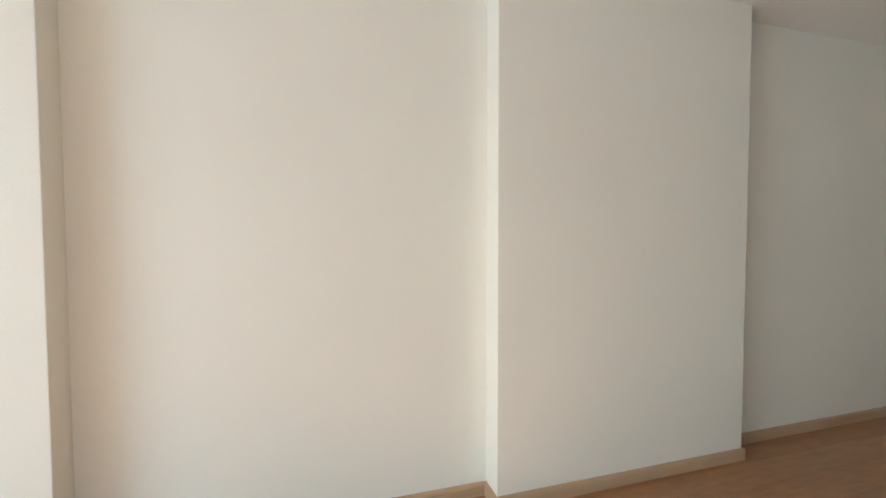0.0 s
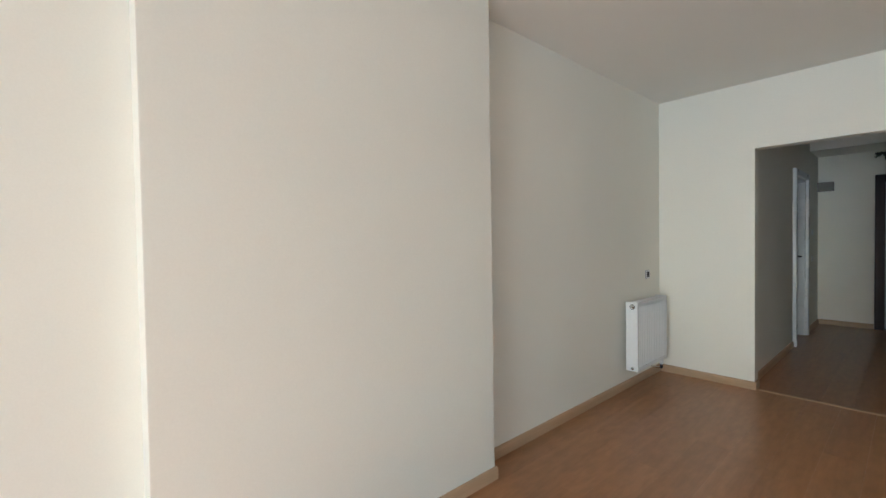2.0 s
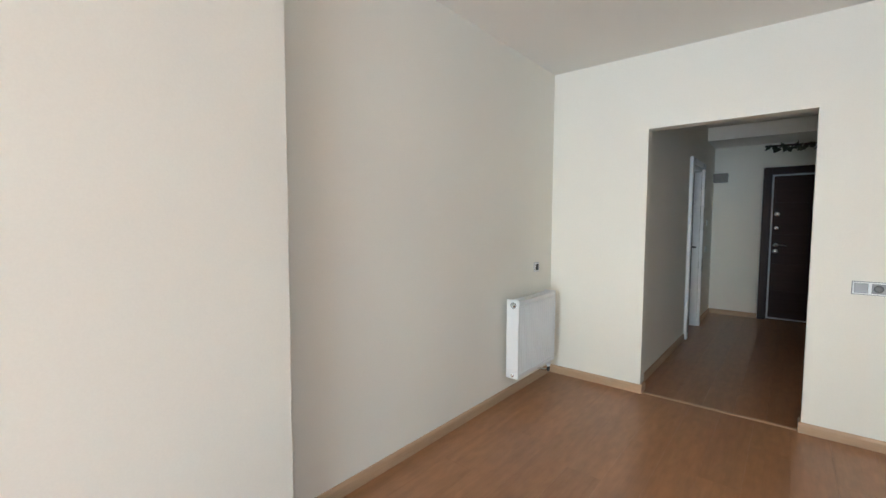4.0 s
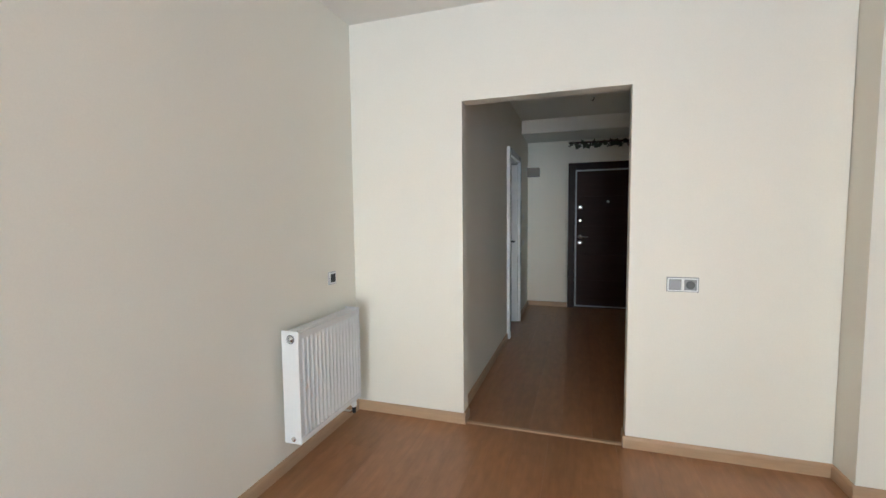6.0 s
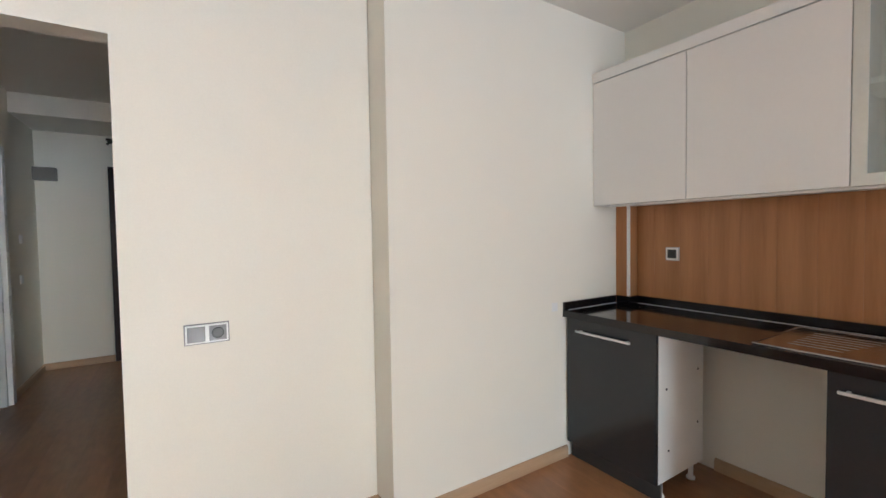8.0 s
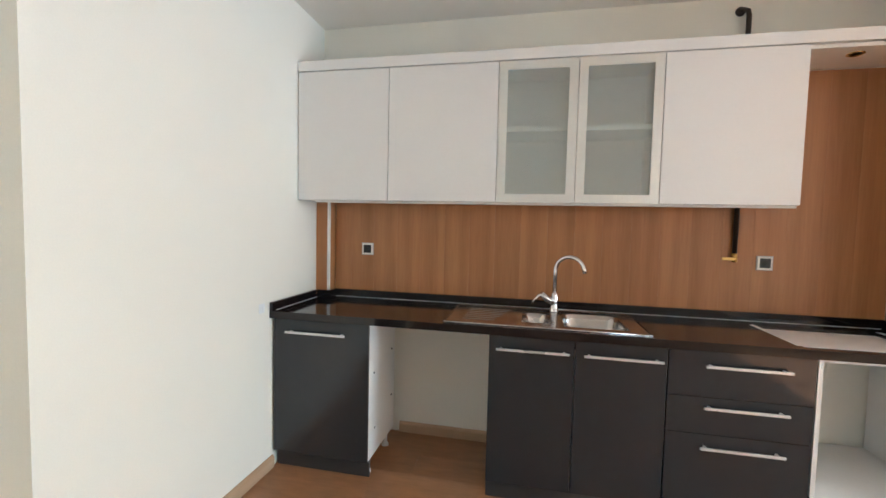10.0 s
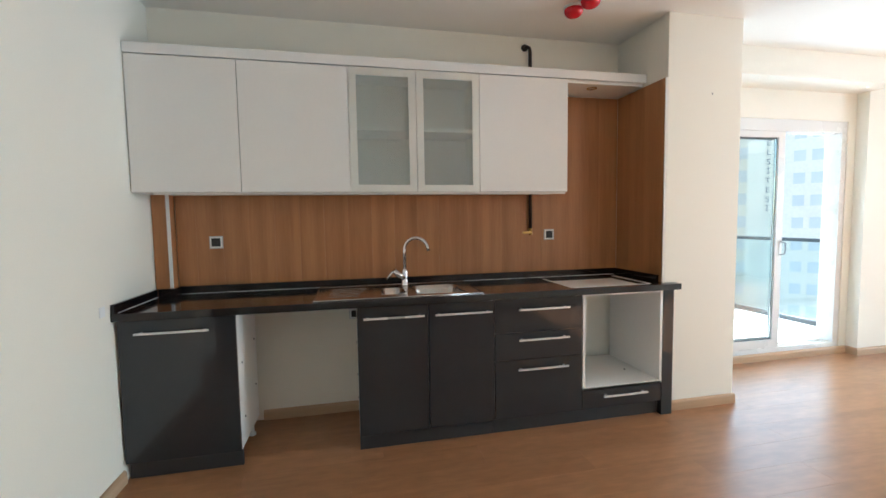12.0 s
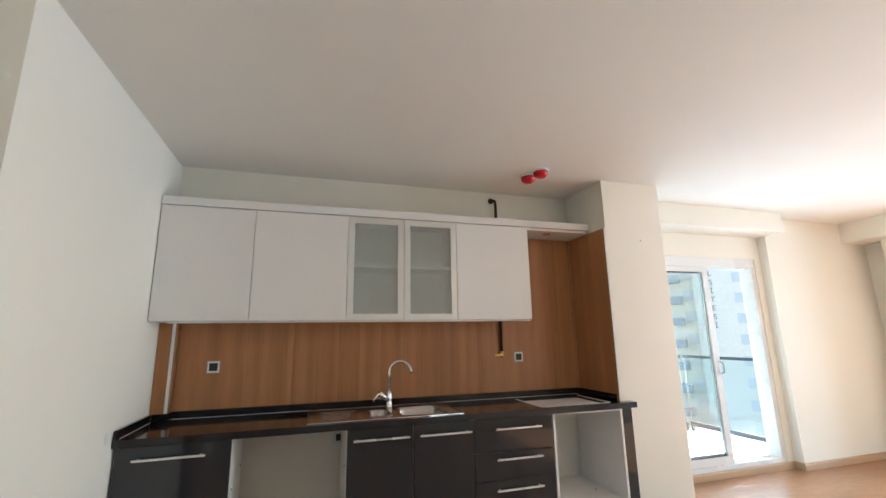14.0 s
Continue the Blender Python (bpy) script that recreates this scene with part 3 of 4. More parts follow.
part("lamp_ring", lathe(bmesh.new(), (2.60, -2.08, 2.266), [(0.036, 0.0), (0.036, -0.003), (0.028, -0.004), (0.026, 0.0)], sides=24), BRASS, cr, "round brown lamp hole rim")
part("light_rail", boxes((2.845, 5.40, UF - 0.045, UF - 0.03, UB - 0.012, UB - 0.001), bevel=0.002), WHITE_BOARD, cr, "narrow white rail under the cabinets")

# sink
sk = thing("kitchen_sink", (4.03, -1.96, Z1), "stainless steel inset sink with drainer and one and a half bowls", "sink")
KX0, KX1, KY0, KY1 = 3.535, 4.525, -2.215, -1.725


def bowl(x0, x1, y0, y1, depth, radius):
    """A pressed bowl: rounded rectangle rings going down to a flat floor."""
    bm = bmesh.new()
    rings = []
    for inset, z, rr in ((0.0, 0.0, 1.0), (0.006, -0.006, 0.95), (0.012, -0.03, 0.9), (0.022, -depth + 0.03, 0.85), (0.04, -depth + 0.006, 0.8), (0.065, -depth, 0.6)):
        r = radius * rr
        a0, a1, b0, b1 = x0 + inset, x1 - inset, y0 + inset, y1 - inset
        ring = []
        for cx, cy, s in ((a1 - r, b1 - r, 0), (a0 + r, b1 - r, 1), (a0 + r, b0 + r, 2), (a1 - r, b0 + r, 3)):
            for k in range(7):
                t = math.pi / 2 * (s + k / 6)
                ring.append(bm.verts.new((cx + r * math.cos(t), cy + r * math.sin(t), Z1 + 0.0035 + z)))
        rings.append(ring)
    for a, b in zip(rings, rings[1:]):
        for k in range(len(a)):
            f = bm.faces.new((a[k], a[(k + 1) % len(a)], b[(k + 1) % len(a)], b[k]))
            f.smooth = True
    f = bm.faces.new(rings[-1])
    bmesh.ops.recalc_face_normals(bm, faces=bm.faces[:])
    bmesh.ops.reverse_faces(bm, faces=bm.faces[:])
    return bm


MB = (3.615, 3.925, -2.125, -1.79)
HB = (3.985, 4.135, -2.08, -1.83)
zt = Z1 + 0.0035
rim = boxes((KX0, MB[0], KY0, KY1, Z1, zt), (MB[1], HB[0], KY0, KY1, Z1, zt), (HB[1], KX1, KY0, KY1, Z1, zt),
            (MB[0], MB[1], KY0, MB[2], Z1, zt), (MB[0], MB[1], MB[3], KY1, Z1, zt), (HB[0], HB[1], KY0, HB[2], Z1, zt), (HB[0], HB[1], HB[3], KY1, Z1, zt))
part("rim", rim, STEEL, sk)
lip = bmesh.new()
cor = [(KX0, KY0), (KX1, KY0), (KX1, KY1), (KX0, KY1), (KX0, KY0)]
tube(lip, [(x, y, zt) for x, y in cor], 0.005, 8)
part("raised_edge", lip, STEEL, sk)
part("bowl", bowl(*MB, 0.15, 0.07), STEEL, sk, "large bowl")
part("bowl", bowl(*HB, 0.10, 0.06), STEEL, sk, "small bowl")
for B, d in ((MB, 0.15), (HB, 0.10)):
    part("drain", lathe(bmesh.new(), ((B[0] + B[1]) / 2, (B[2] + B[3]) / 2, zt - d), [(0.04, 0.001), (0.036, 0.004), (0.02, 0.002)], sides=20), CHROME, sk)
for i in range(7):
    y = -2.115 + i * 0.047
    part("drainer_rib", tube(bmesh.new(), [(4.19 + 0.012 * i, y, zt - 0.005), (4.22 + 0.012 * i, y, zt - 0.0025), (4.43, y, zt - 0.0025), (4.46, y, zt - 0.005)], 0.005, 8), STEEL, sk, smooth=True)

# tap
tp = thing("mixer_tap", (3.957, -2.165, zt), "chrome swan-neck mixer tap with a side lever", "tap")
part("base", lathe(bmesh.new(), (3.957, -2.165, zt), [(0.028, 0.0), (0.028, 0.006), (0.023, 0.012), (0.022, 0.05), (0.023, 0.095), (0.018, 0.11), (0.0135, 0.115)], sides=22), CHROME, tp)
pts = [(3.957, -2.165, zt + 0.10), (3.957, -2.165, zt + 0.24)]
dx, dy = -0.155, 0.055
for k in range(1, 13):
    a = math.pi * k / 12 * 0.93
    f = (1 - math.cos(a)) / 2
    pts.append((3.957 + dx * f, -2.165 + dy * f, zt + 0.24 + 0.085 * math.sin(a)))
e = pts[-1]
pts.append((e[0] + dx * 0.03, e[1] + dy * 0.03, e[2] - 0.022))
part("spout", tube(bmesh.new(), pts, [0.0125] * 14 + [0.013], 14), CHROME, tp)
bm = tube(bmesh.new(), [(3.965, -2.16, zt + 0.055), (4.00, -2.145, zt + 0.075), (4.035, -2.13, zt + 0.11)], [0.022, 0.021, 0.017], 14)
tube(bm, [(4.03, -2.132, zt + 0.105), (4.05, -2.12, zt + 0.095), (4.085, -2.10, zt + 0.055)], [0.012, 0.010, 0.006], 10)
part("lever", bm, CHROME, tp)

# gas pipe
gp = thing("gas_pipe", (2.99, -2.25, 1.24), "dark painted gas pipe ending in a brass valve", "pipe")
part("pipe", tube(bmesh.new(), [(3.02, KY - 0.01, 2.60), (3.01, KY + 0.02, 2.605), (2.995, KY + 0.036, 2.59), (2.99, KY + 0.036, 2.56), (2.99, KY + 0.036, 1.27)], 0.0125, 12), PIPE, gp)
part("flange", lathe(bmesh.new(), (3.02, KY + 0.001, 2.602), [(0.026, 0.0), (0.024, 0.008), (0.014, 0.012)], axis="y", sides=16), PIPE, gp)
part("valve", lathe(bmesh.new(), (2.99, KY + 0.036, 1.225), [(0.012, 0.0), (0.017, 0.004), (0.017, 0.022), (0.012, 0.026), (0.016, 0.034), (0.016, 0.05)], sides=12), BRASS, gp, "brass valve body")
part("valve_lever", boxes((2.985, 3.06, KY + 0.05, KY + 0.058, 1.235, 1.252), bevel=0.003), BRASS, gp, "brass lever")


# ---------------------------------------------------------------- sockets and switches
def socket(place, turn, label, black=True, size=0.081):
    """Square plate built facing -y, then turned about z."""
    s = size / 2
    ob = thing("wall_socket", (0, 0, 0), label, "socket", "wall sockets")
    part("plate", boxes((-s, s, -0.009, 0, -s, s), bevel=0.002), SILVER, ob)
    part("trim", boxes((-s + 0.004, s - 0.004, -0.0115, -0.009, -s + 0.004, s - 0.004), bevel=0.001), PLASTIC, ob)
    part("insert", boxes((-s + 0.014, s - 0.014, -0.0135, -0.0115, -s + 0.014, s - 0.014), bevel=0.001), BLACK if black else GREY_PLASTIC, ob)
    part("contact", lathe(bmesh.new(), (0, -0.0135, 0), [(0.012, 0.0), (0.012, -0.003), (0.008, -0.003), (0.007, -0.001)], axis="y", sides=16), BLACK, ob)
    ob.matrix_basis = pose(*place, 0, 0, turn)
    return ob


socket((5.385, NY, 0.993), 0, "black-centred socket above the radiator")
socket((5.165, KY + 0.016, 1.225), 180, "steel-framed socket on the oak splashback")
socket((2.832, KY + 0.016, 1.225), 180, "steel-framed socket on the splashback near the gas pipe")
socket((4.300, KY, 0.70), 180, "black-centred socket inside the appliance gap", size=0.075)
sw = thing("double_switch", (EX, 0.163, 0.984), "white double plate with a grey switch and a grey socket", "switch")
part("plate", boxes((EX - 0.007, EX, 0.083, 0.243, 0.943, 1.025), bevel=0.002), GREY_PLASTIC, sw, "grey outer edge")
part("frame", boxes((EX - 0.010, EX - 0.007, 0.087, 0.239, 0.947, 1.021), bevel=0.001), PLASTIC, sw, "white frame")
part("rocker", boxes((EX - 0.014, EX - 0.010, 0.170, 0.232, 0.954, 1.014), bevel=0.002), GREY_PLASTIC, sw, "grey rocker")
s2 = part("socket_insert", boxes((EX - 0.012, EX - 0.010, 0.094, 0.156, 0.954, 1.014), bevel=0.002), GREY_PLASTIC, sw, "grey socket insert")
part("well", lathe(bmesh.new(), (EX - 0.012, 0.125, 0.984), [(0.022, 0.0), (0.022, -0.003), (0.018, -0.003), (0.016, -0.001)], axis="x", sides=20), BLACK, s2, "dark round well")


# ---------------------------------------------------------------- radiator
rd = thing("radiator", (5.09, 2.12, 0.19), "white enamelled panel radiator hung low on the wall", "radiator")
RX0, RX1, RZ0, RZ1, RYF, RYB = 4.84, 5.465, 0.195, 0.795, 2.07, 2.175
prof = []
n_rib = 15
for i in range(n_rib):
    a = RX0 + 0.035 + i * (RX1 - RX0 - 0.07) / n_rib
    w = (RX1 - RX0 - 0.07) / n_rib
    prof += [(a, RYF + 0.012), (a + w * 0.22, RYF + 0.002), (a + w * 0.62, RYF + 0.002), (a + w * 0.84, RYF + 0.012)]
outline = [(RX0 + 0.006, RYF + 0.004), (RX0 + 0.03, RYF + 0.004)] + prof + [(RX1 - 0.03, RYF + 0.004), (RX1 - 0.006, RYF + 0.004), (RX1 - 0.006, RYF + 0.018), (RX0 + 0.006, RYF + 0.018)]
part("front_panel", prism(outline, 2, RZ0 + 0.035, RZ1 - 0.045), ENAMEL, rd, "ribbed front panel")
part("panel_edge", boxes((RX0 + 0.004, RX1 - 0.004, RYF, RYF + 0.02, RZ0 + 0.004, RZ0 + 0.0345), bevel=0.004), ENAMEL, rd)
part("panel_edge", boxes((RX0 + 0.004, RX1 - 0.004, RYF, RYF + 0.02, RZ1 - 0.0445, RZ1 - 0.008), bevel=0.004), ENAMEL, rd)
part("rear_panel", boxes((RX0 + 0.01, RX1 - 0.01, RYB - 0.02, RYB, RZ0 + 0.01, RZ1 - 0.015), bevel=0.004), ENAMEL, rd)
part("side_panel", boxes((RX0 - 0.002, RX0 + 0.004, RYF + 0.002, RYB, RZ0, RZ1), bevel=0.002), ENAMEL, rd)
part("side_panel", boxes((RX1 - 0.004, RX1 + 0.002, RYF + 0.002, RYB, RZ0, RZ1), bevel=0.002), ENAMEL, rd)
grille = boxes((RX0 + 0.004, RX1 - 0.004, RYF + 0.021, RYF + 0.031, RZ1 - 0.012, RZ1 - 0.006), (RX0 + 0.004, RX1 - 0.004, RYB - 0.031, RYB - 0.021, RZ1 - 0.012, RZ1 - 0.006))
for i in range(24):
    x = RX0 + 0.03 + i * 0.0245
    box(grille, x, x + 0.010, RYF + 0.0315, RYB - 0.0315, RZ1 - 0.012, RZ1 - 0.007)
part("top_grille", grille, ENAMEL, rd, "slotted top grille")
part("bleed_valve", lathe(bmesh.new(), (RX0 - 0.002, 2.118, 0.752), [(0.019, 0.0), (0.019, -0.006), (0.009, -0.008), (0.008, -0.014)], axis="x", sides=16), CHROME, rd)
part("valve_ring", lathe(bmesh.new(), (RX0 - 0.002, 2.118, 0.752), [(0.024, 0.0), (0.024, -0.002), (0.019, -0.003)], axis="x", sides=16), GREY_PLASTIC, rd, "dark sealing ring")
part("plug", lathe(bmesh.new(), (RX0 - 0.002, 2.118, 0.222), [(0.013, 0.0), (0.013, -0.006), (0.005, -0.007)], axis="x", sides=12), CHROME, rd)
bm = tube(bmesh.new(), [(RX1 - 0.03, 2.11, RZ0 + 0.005), (RX1 - 0.03, 2.11, 0.12), (RX1 - 0.03, 2.135, 0.10), (RX1 - 0.03, NY - 0.01, 0.10)], 0.009, 10)
part("pipe", bm, CHROME, rd, "chrome connection")
part("valve", lathe(bmesh.new(), (RX1 - 0.03, 2.11, 0.135), [(0.012, 0.0), (0.018, 0.008), (0.018, 0.035), (0.012, 0.045)], sides=12), PLASTIC, rd, "white valve body")
part("valve_head", lathe(bmesh.new(), (RX1 - 0.03, 2.11, 0.095), [(0.010, 0.0), (0.013, 0.01), (0.013, 0.038)], sides=12), BLACK, rd, "dark valve cap")
for x in (RX0 + 0.1, RX1 - 0.1):
    part("bracket", boxes((x, x + 0.025, RYB, NY, 0.68, 0.76)), ENAMEL, rd)

# ---------------------------------------------------------------- ceiling detectors
al = thing("smoke_detector", (2.845, -1.70, H), "red dust cap over a white ceiling detector base", "detector", "ceiling detectors")
part("base", lathe(bmesh.new(), (2.845, -1.70, H), [(0.064, 0.0), (0.064, -0.010), (0.060, -0.014)], sides=28), PLASTIC, al, "white base ring")
part("cap", lathe(bmesh.new(), (2.845, -1.70, H - 0.012), [(0.057, 0.0), (0.058, -0.014), (0.052, -0.032), (0.036, -0.045), (0.014, -0.051)], sides=28), RED, al, "glossy red dust cap")
copy_thing(al, pose(2.885, -1.83, H))
bp = thing("blanking_plate", (KX, -1.62, 0.93), "small pale blanking plate on the kitchen side wall", "plate")
part("plate", boxes((KX - 0.004, KX, -1.645, -1.60, 0.90, 0.95), bevel=0.001), PLASTIC, bp)
part("cover", boxes((KX - 0.006, KX - 0.004, -1.64, -1.625, 0.91, 0.94), bevel=0.001), PLASTIC, bp)
pd = thing("wall_anchor", (1.893, -1.762, 2.17), "small dark drill hole plug on the pier", "plug")
part("plug", lathe(bmesh.new(), (1.893, -1.762, 2.17), [(0.006, 0.0), (0.005, 0.002)], axis="y", sides=10), GREY_PLASTIC, pd)

# ---------------------------------------------------------------- balcony door
bd = thing("door_1", (0.65, DY, DZ0), "white plastic sliding balcony door pushed half open", "door", kind="structure")
y0, y1 = DY - 0.13, DY - 0.01
fw, ft = 0.06, 0.105
part("door_frame", boxes((DX0, DX0 + fw, y0, y1, DZ0, DZ1), (DX1 - fw, DX1, y0, y1, DZ0, DZ1), (DX0 + fw, DX1 - fw, y0, y1, DZ1 - ft, DZ1), (DX0 + fw, DX1 - fw, y0, y1, DZ0, DZ0 + 0.05)), PVC, bd)
part("track", boxes((DX0 + fw, DX1 - fw, DY - 0.045, DY - 0.04, DZ0 + 0.05, DZ0 + 0.06), (DX0 + fw, DX1 - fw, DY - 0.10, DY - 0.095, DZ0 + 0.05, DZ0 + 0.06)), ALU, bd)


def sash(x0, x1, y, name):
    s = 0.075
    a, b = DZ0 + 0.052, DZ1 - ft - 0.002
    r = 0.055
    f = part(name, boxes((x0, x0 + s, y - 0.025, y + 0.025, a, b), (x1 - s, x1, y - 0.025, y + 0.025, a, b), (x0 + s, x1 - s, y - 0.025, y + 0.025, a, a + s), (x0 + s, x1 - s, y - 0.025, y + 0.025, b - r, b)), PVC, bd)
    part("seal", boxes((x0 + s, x0 + s + 0.005, y - 0.008, y + 0.008, a + s, b - r), (x1 - s - 0.006, x1 - s, y - 0.008, y + 0.008, a + s, b - r), (x0 + s, x1 - s, y - 0.008, y + 0.008, a + s, a + s + 0.006), (x0 + s, x1 - s, y - 0.008, y + 0.008, b - r - 0.006, b - r)), SEAL, f)
    g = part("pane", boxes((x0 + s + 0.006, x1 - s - 0.006, y - 0.006, y + 0.006, a + s + 0.006, b - r - 0.006)), GLASS, f, "clear glass pane")
    g.visible_shadow = False
    return f


sash(0.366, DX1 - fw - 0.002, DY - 0.098, "fixed_sash")
sl = sash(0.43, 1.535, DY - 0.042, "sliding_sash")
hl = part("door_handle", tube(bmesh.new(), [(0.452, DY - 0.013, 1.10), (0.450, DY + 0.028, 1.09), (0.450, DY + 0.036, 1.04), (0.450, DY + 0.028, 0.99), (0.452, DY - 0.013, 0.98)], 0.006, 8), GREY_PLASTIC, sl, "slim curved grey pull handle")
part("plate", boxes((0.440, 0.464, DY - 0.017, DY - 0.012, 0.96, 1.12), bevel=0.002), PVC, hl)
for z in (0.35, 0.85, 1.35, 1.9):
    part("keep", boxes((DX0 + fw, DX0 + fw + 0.006, DY - 0.055, DY - 0.03, z, z + 0.05), bevel=0.001), ALU, bd, "metal lock keep")

# balcony
structure("balcony_floor", boxes((-1.15, 3.2, -4.25, DY - 0.2, -0.2, 0.0)), TILE, "pale tiled balcony floor in sunlight", "balcony")
structure("balcony_ceiling", boxes((-1.15, 3.2, -4.25, DY - 0.2, H, H + 0.2)), OUTER, "white rendered balcony slab above", "balcony")
structure("balcony_pilaster", boxes((-1.15, -0.90, -2.98, DY - 0.2, 0.0, H)), OUTER, "white rendered wall end beside the balcony", "wall")


def balustrade(axis, a, b, at):
    o = (at, (a + b) / 2, 0) if axis == 1 else ((a + b) / 2, at, 0)
    r = thing("balustrade", o, "bluish glass balcony balustrade with a dark metal rail", "balustrade")

    def bar(u0, u1, w, z0, z1, off=0.0):
        return (at - w / 2 + off, at + w / 2 + off, u0, u1, z0, z1) if axis == 1 else (u0, u1, at - w / 2 + off, at + w / 2 + off, z0, z1)
    part("top_rail", boxes(bar(a, b, 0.05, 1.03, 1.07), bevel=0.006), RAIL, r)
    part("bottom_rail", boxes(bar(a, b, 0.05, 0.07, 0.13), bevel=0.006), RAIL, r)
    k = max(1, round((b - a) / 1.2))
    for i in range(k):
        u0, u1 = a + (b - a) * i / k + 0.01, a + (b - a) * (i + 1) / k - 0.01
        g = part("pane", boxes(bar(u0, u1, 0.01, 0.13, 1.03)), BLUE_GLASS, r, "bluish glass panel")
        g.visible_shadow = False
    for i in range(k + 1):
        u = a + (b - a) * i / k
        u = min(max(u, a + 0.02), b - 0.02)
        part("post", boxes(bar(u - 0.015, u + 0.015, 0.03, 0.0, 0.07)), RAIL, r)


balustrade(1, -4.16, -2.99, -0.85)
balustrade(0, -0.80, 3.15, -4.18)


# ---------------------------------------------------------------- hall
fd = thing("door_2", (CX, 0.4, 0), "dark brown steel entrance door with silver edging", "door", kind="structure")
part("door_frame", boxes((CX - 0.03, CX + 0.055, 0.785, 0.88, 0, 2.165), (CX - 0.03, CX + 0.055, -0.145, -0.04, 0, 2.165), (CX - 0.03, CX + 0.055, -0.04, 0.785, 2.07, 2.165), bevel=0.004), DOOR_FRAME, fd, "dark moulded frame")
lf = part("leaf", boxes((CX - 0.012, CX + 0.05, -0.038, 0.783, 0.008, 2.068), bevel=0.002), DOOR_WOOD, fd, "dark wenge leaf")
for z0, z1 in ((0.05, 0.42), (0.43, 0.80), (0.81, 1.22), (1.23, 1.66), (1.67, 2.03)):
    part("panel", boxes((CX - 0.018, CX - 0.012, 0.01, 0.74, z0, z1), bevel=0.004), DOOR_WOOD, lf)
part("silver_strip", boxes((CX - 0.022, CX - 0.012, 0.758, 0.778, 0.02, 2.06), (CX - 0.022, CX - 0.012, -0.034, -0.014, 0.02, 2.06), (CX - 0.022, CX - 0.012, -0.014, 0.758, 2.04, 2.06), (CX - 0.022, CX - 0.012, -0.014, 0.758, 0.02, 0.04)), SILVER, lf, "silver edge strip")
for z, r in ((1.507, 0.034), (1.313, 0.027), (1.075, 0.03), (0.985, 0.034)):
    part("rosette", lathe(bmesh.new(), (CX - 0.018, 0.708, z), [(r, 0.0), (r, -0.008), (r * 0.8, -0.012), (r * 0.35, -0.012), (r * 0.3, -0.018)], axis="x", sides=20), CHROME, lf)
part("lever_handle", tube(bmesh.new(), [(CX - 0.02, 0.708, 1.075), (CX - 0.065, 0.708, 1.075), (CX - 0.068, 0.693, 1.075), (CX - 0.066, 0.593, 1.07)], 0.009, 10), CHROME, lf)
part("peephole", lathe(bmesh.new(), (CX - 0.018, 0.322, 1.587), [(0.022, 0.0), (0.022, -0.008), (0.010, -0.010)], axis="x", sides=18), CHROME, lf)

# doorway in the hall
hd = thing("door_3", ((HD0 + HD1) / 2, CY1, 0), "white-cased doorway with a closed dark wenge door", "door", kind="structure")
part("casing", boxes((HD0 - 0.07, HD0 + 0.005, CY1 - 0.035, CY1 - 0.001, 0, HDH + 0.07), bevel=0.004), PVC, hd)
part("casing", boxes((HD1 - 0.005, HD1 + 0.07, CY1 - 0.035, CY1 - 0.001, 0, HDH + 0.07), bevel=0.004), PVC, hd)
part("casing", boxes((HD0 + 0.005, HD1 - 0.005, CY1 - 0.033, CY1 - 0.001, HDH - 0.005, HDH + 0.07), bevel=0.004), PVC, hd)
part("lining", boxes((HD0, HD0 + 0.03, CY1, CY1 + 0.12, 0, HDH), (HD1 - 0.03, HD1, CY1, CY1 + 0.12, 0, HDH), (HD0 + 0.03, HD1 - 0.03, CY1, CY1 + 0.12, HDH - 0.03, HDH)), PVC, hd)
lf = part("leaf", boxes((HD0 + 0.032, HD1 - 0.032, CY1 + 0.08, CY1 + 0.118, 0.01, HDH - 0.035), bevel=0.002), DOOR_FRAME, hd, "dark wenge leaf")
part("handle_plate", boxes((HD1 - 0.10, HD1 - 0.06, CY1 + 0.074, CY1 + 0.08, 0.93, 1.13), bevel=0.002), BLACK, lf, "dark lock plate")
part("lever_handle", tube(bmesh.new(), [(HD1 - 0.08, CY1 + 0.074, 1.06), (HD1 - 0.08, CY1 + 0.03, 1.06), (HD1 - 0.20, CY1 + 0.03, 1.06)], 0.009, 8), BLACK, lf, "dark lever")

bx = thing("door_chime", (CX, 1.39, 2.05), "small taupe junction box high in the hall corner", "chime")
part("case", boxes((CX - 0.10, CX, 1.30, CY1, 1.985, 2.115), bevel=0.004), TAUPE, bx)
part("cover", boxes((CX - 0.106, CX - 0.10, 1.31, 1.47, 1.995, 2.105), bevel=0.002), TAUPE, bx)
for x, z in ((9.12, 1.38), (9.08, 1.01)):
    s = thing("light_switch", (x, CY1, z), "small white light switch on the hall wall", "switch", "hall switches")
    part("plate", boxes((x - 0.04, x + 0.04, CY1 - 0.009, CY1, z - 0.04, z + 0.04), bevel=0.003), PLASTIC, s)
    part("rocker", boxes((x - 0.028, x + 0.028, CY1 - 0.013, CY1 - 0.009, z - 0.028, z + 0.028), bevel=0.002), PLASTIC, s)
hk = thing("ceiling_hook", (8.04, 0.58, H), "bare lamp hook with a short wire", "hook")
part("hook", tube(bmesh.new(), [(8.04, 0.58, H), (8.04, 0.58, H - 0.03), (8.045, 0.59, H - 0.045), (8.04, 0.605, H - 0.04)], 0.004, 8), BLACK, hk)
part("canopy", lathe(bmesh.new(), (8.04, 0.58, H), [(0.02, 0.0), (0.02, -0.006), (0.006, -0.010)], sides=14), PLASTIC, hk)

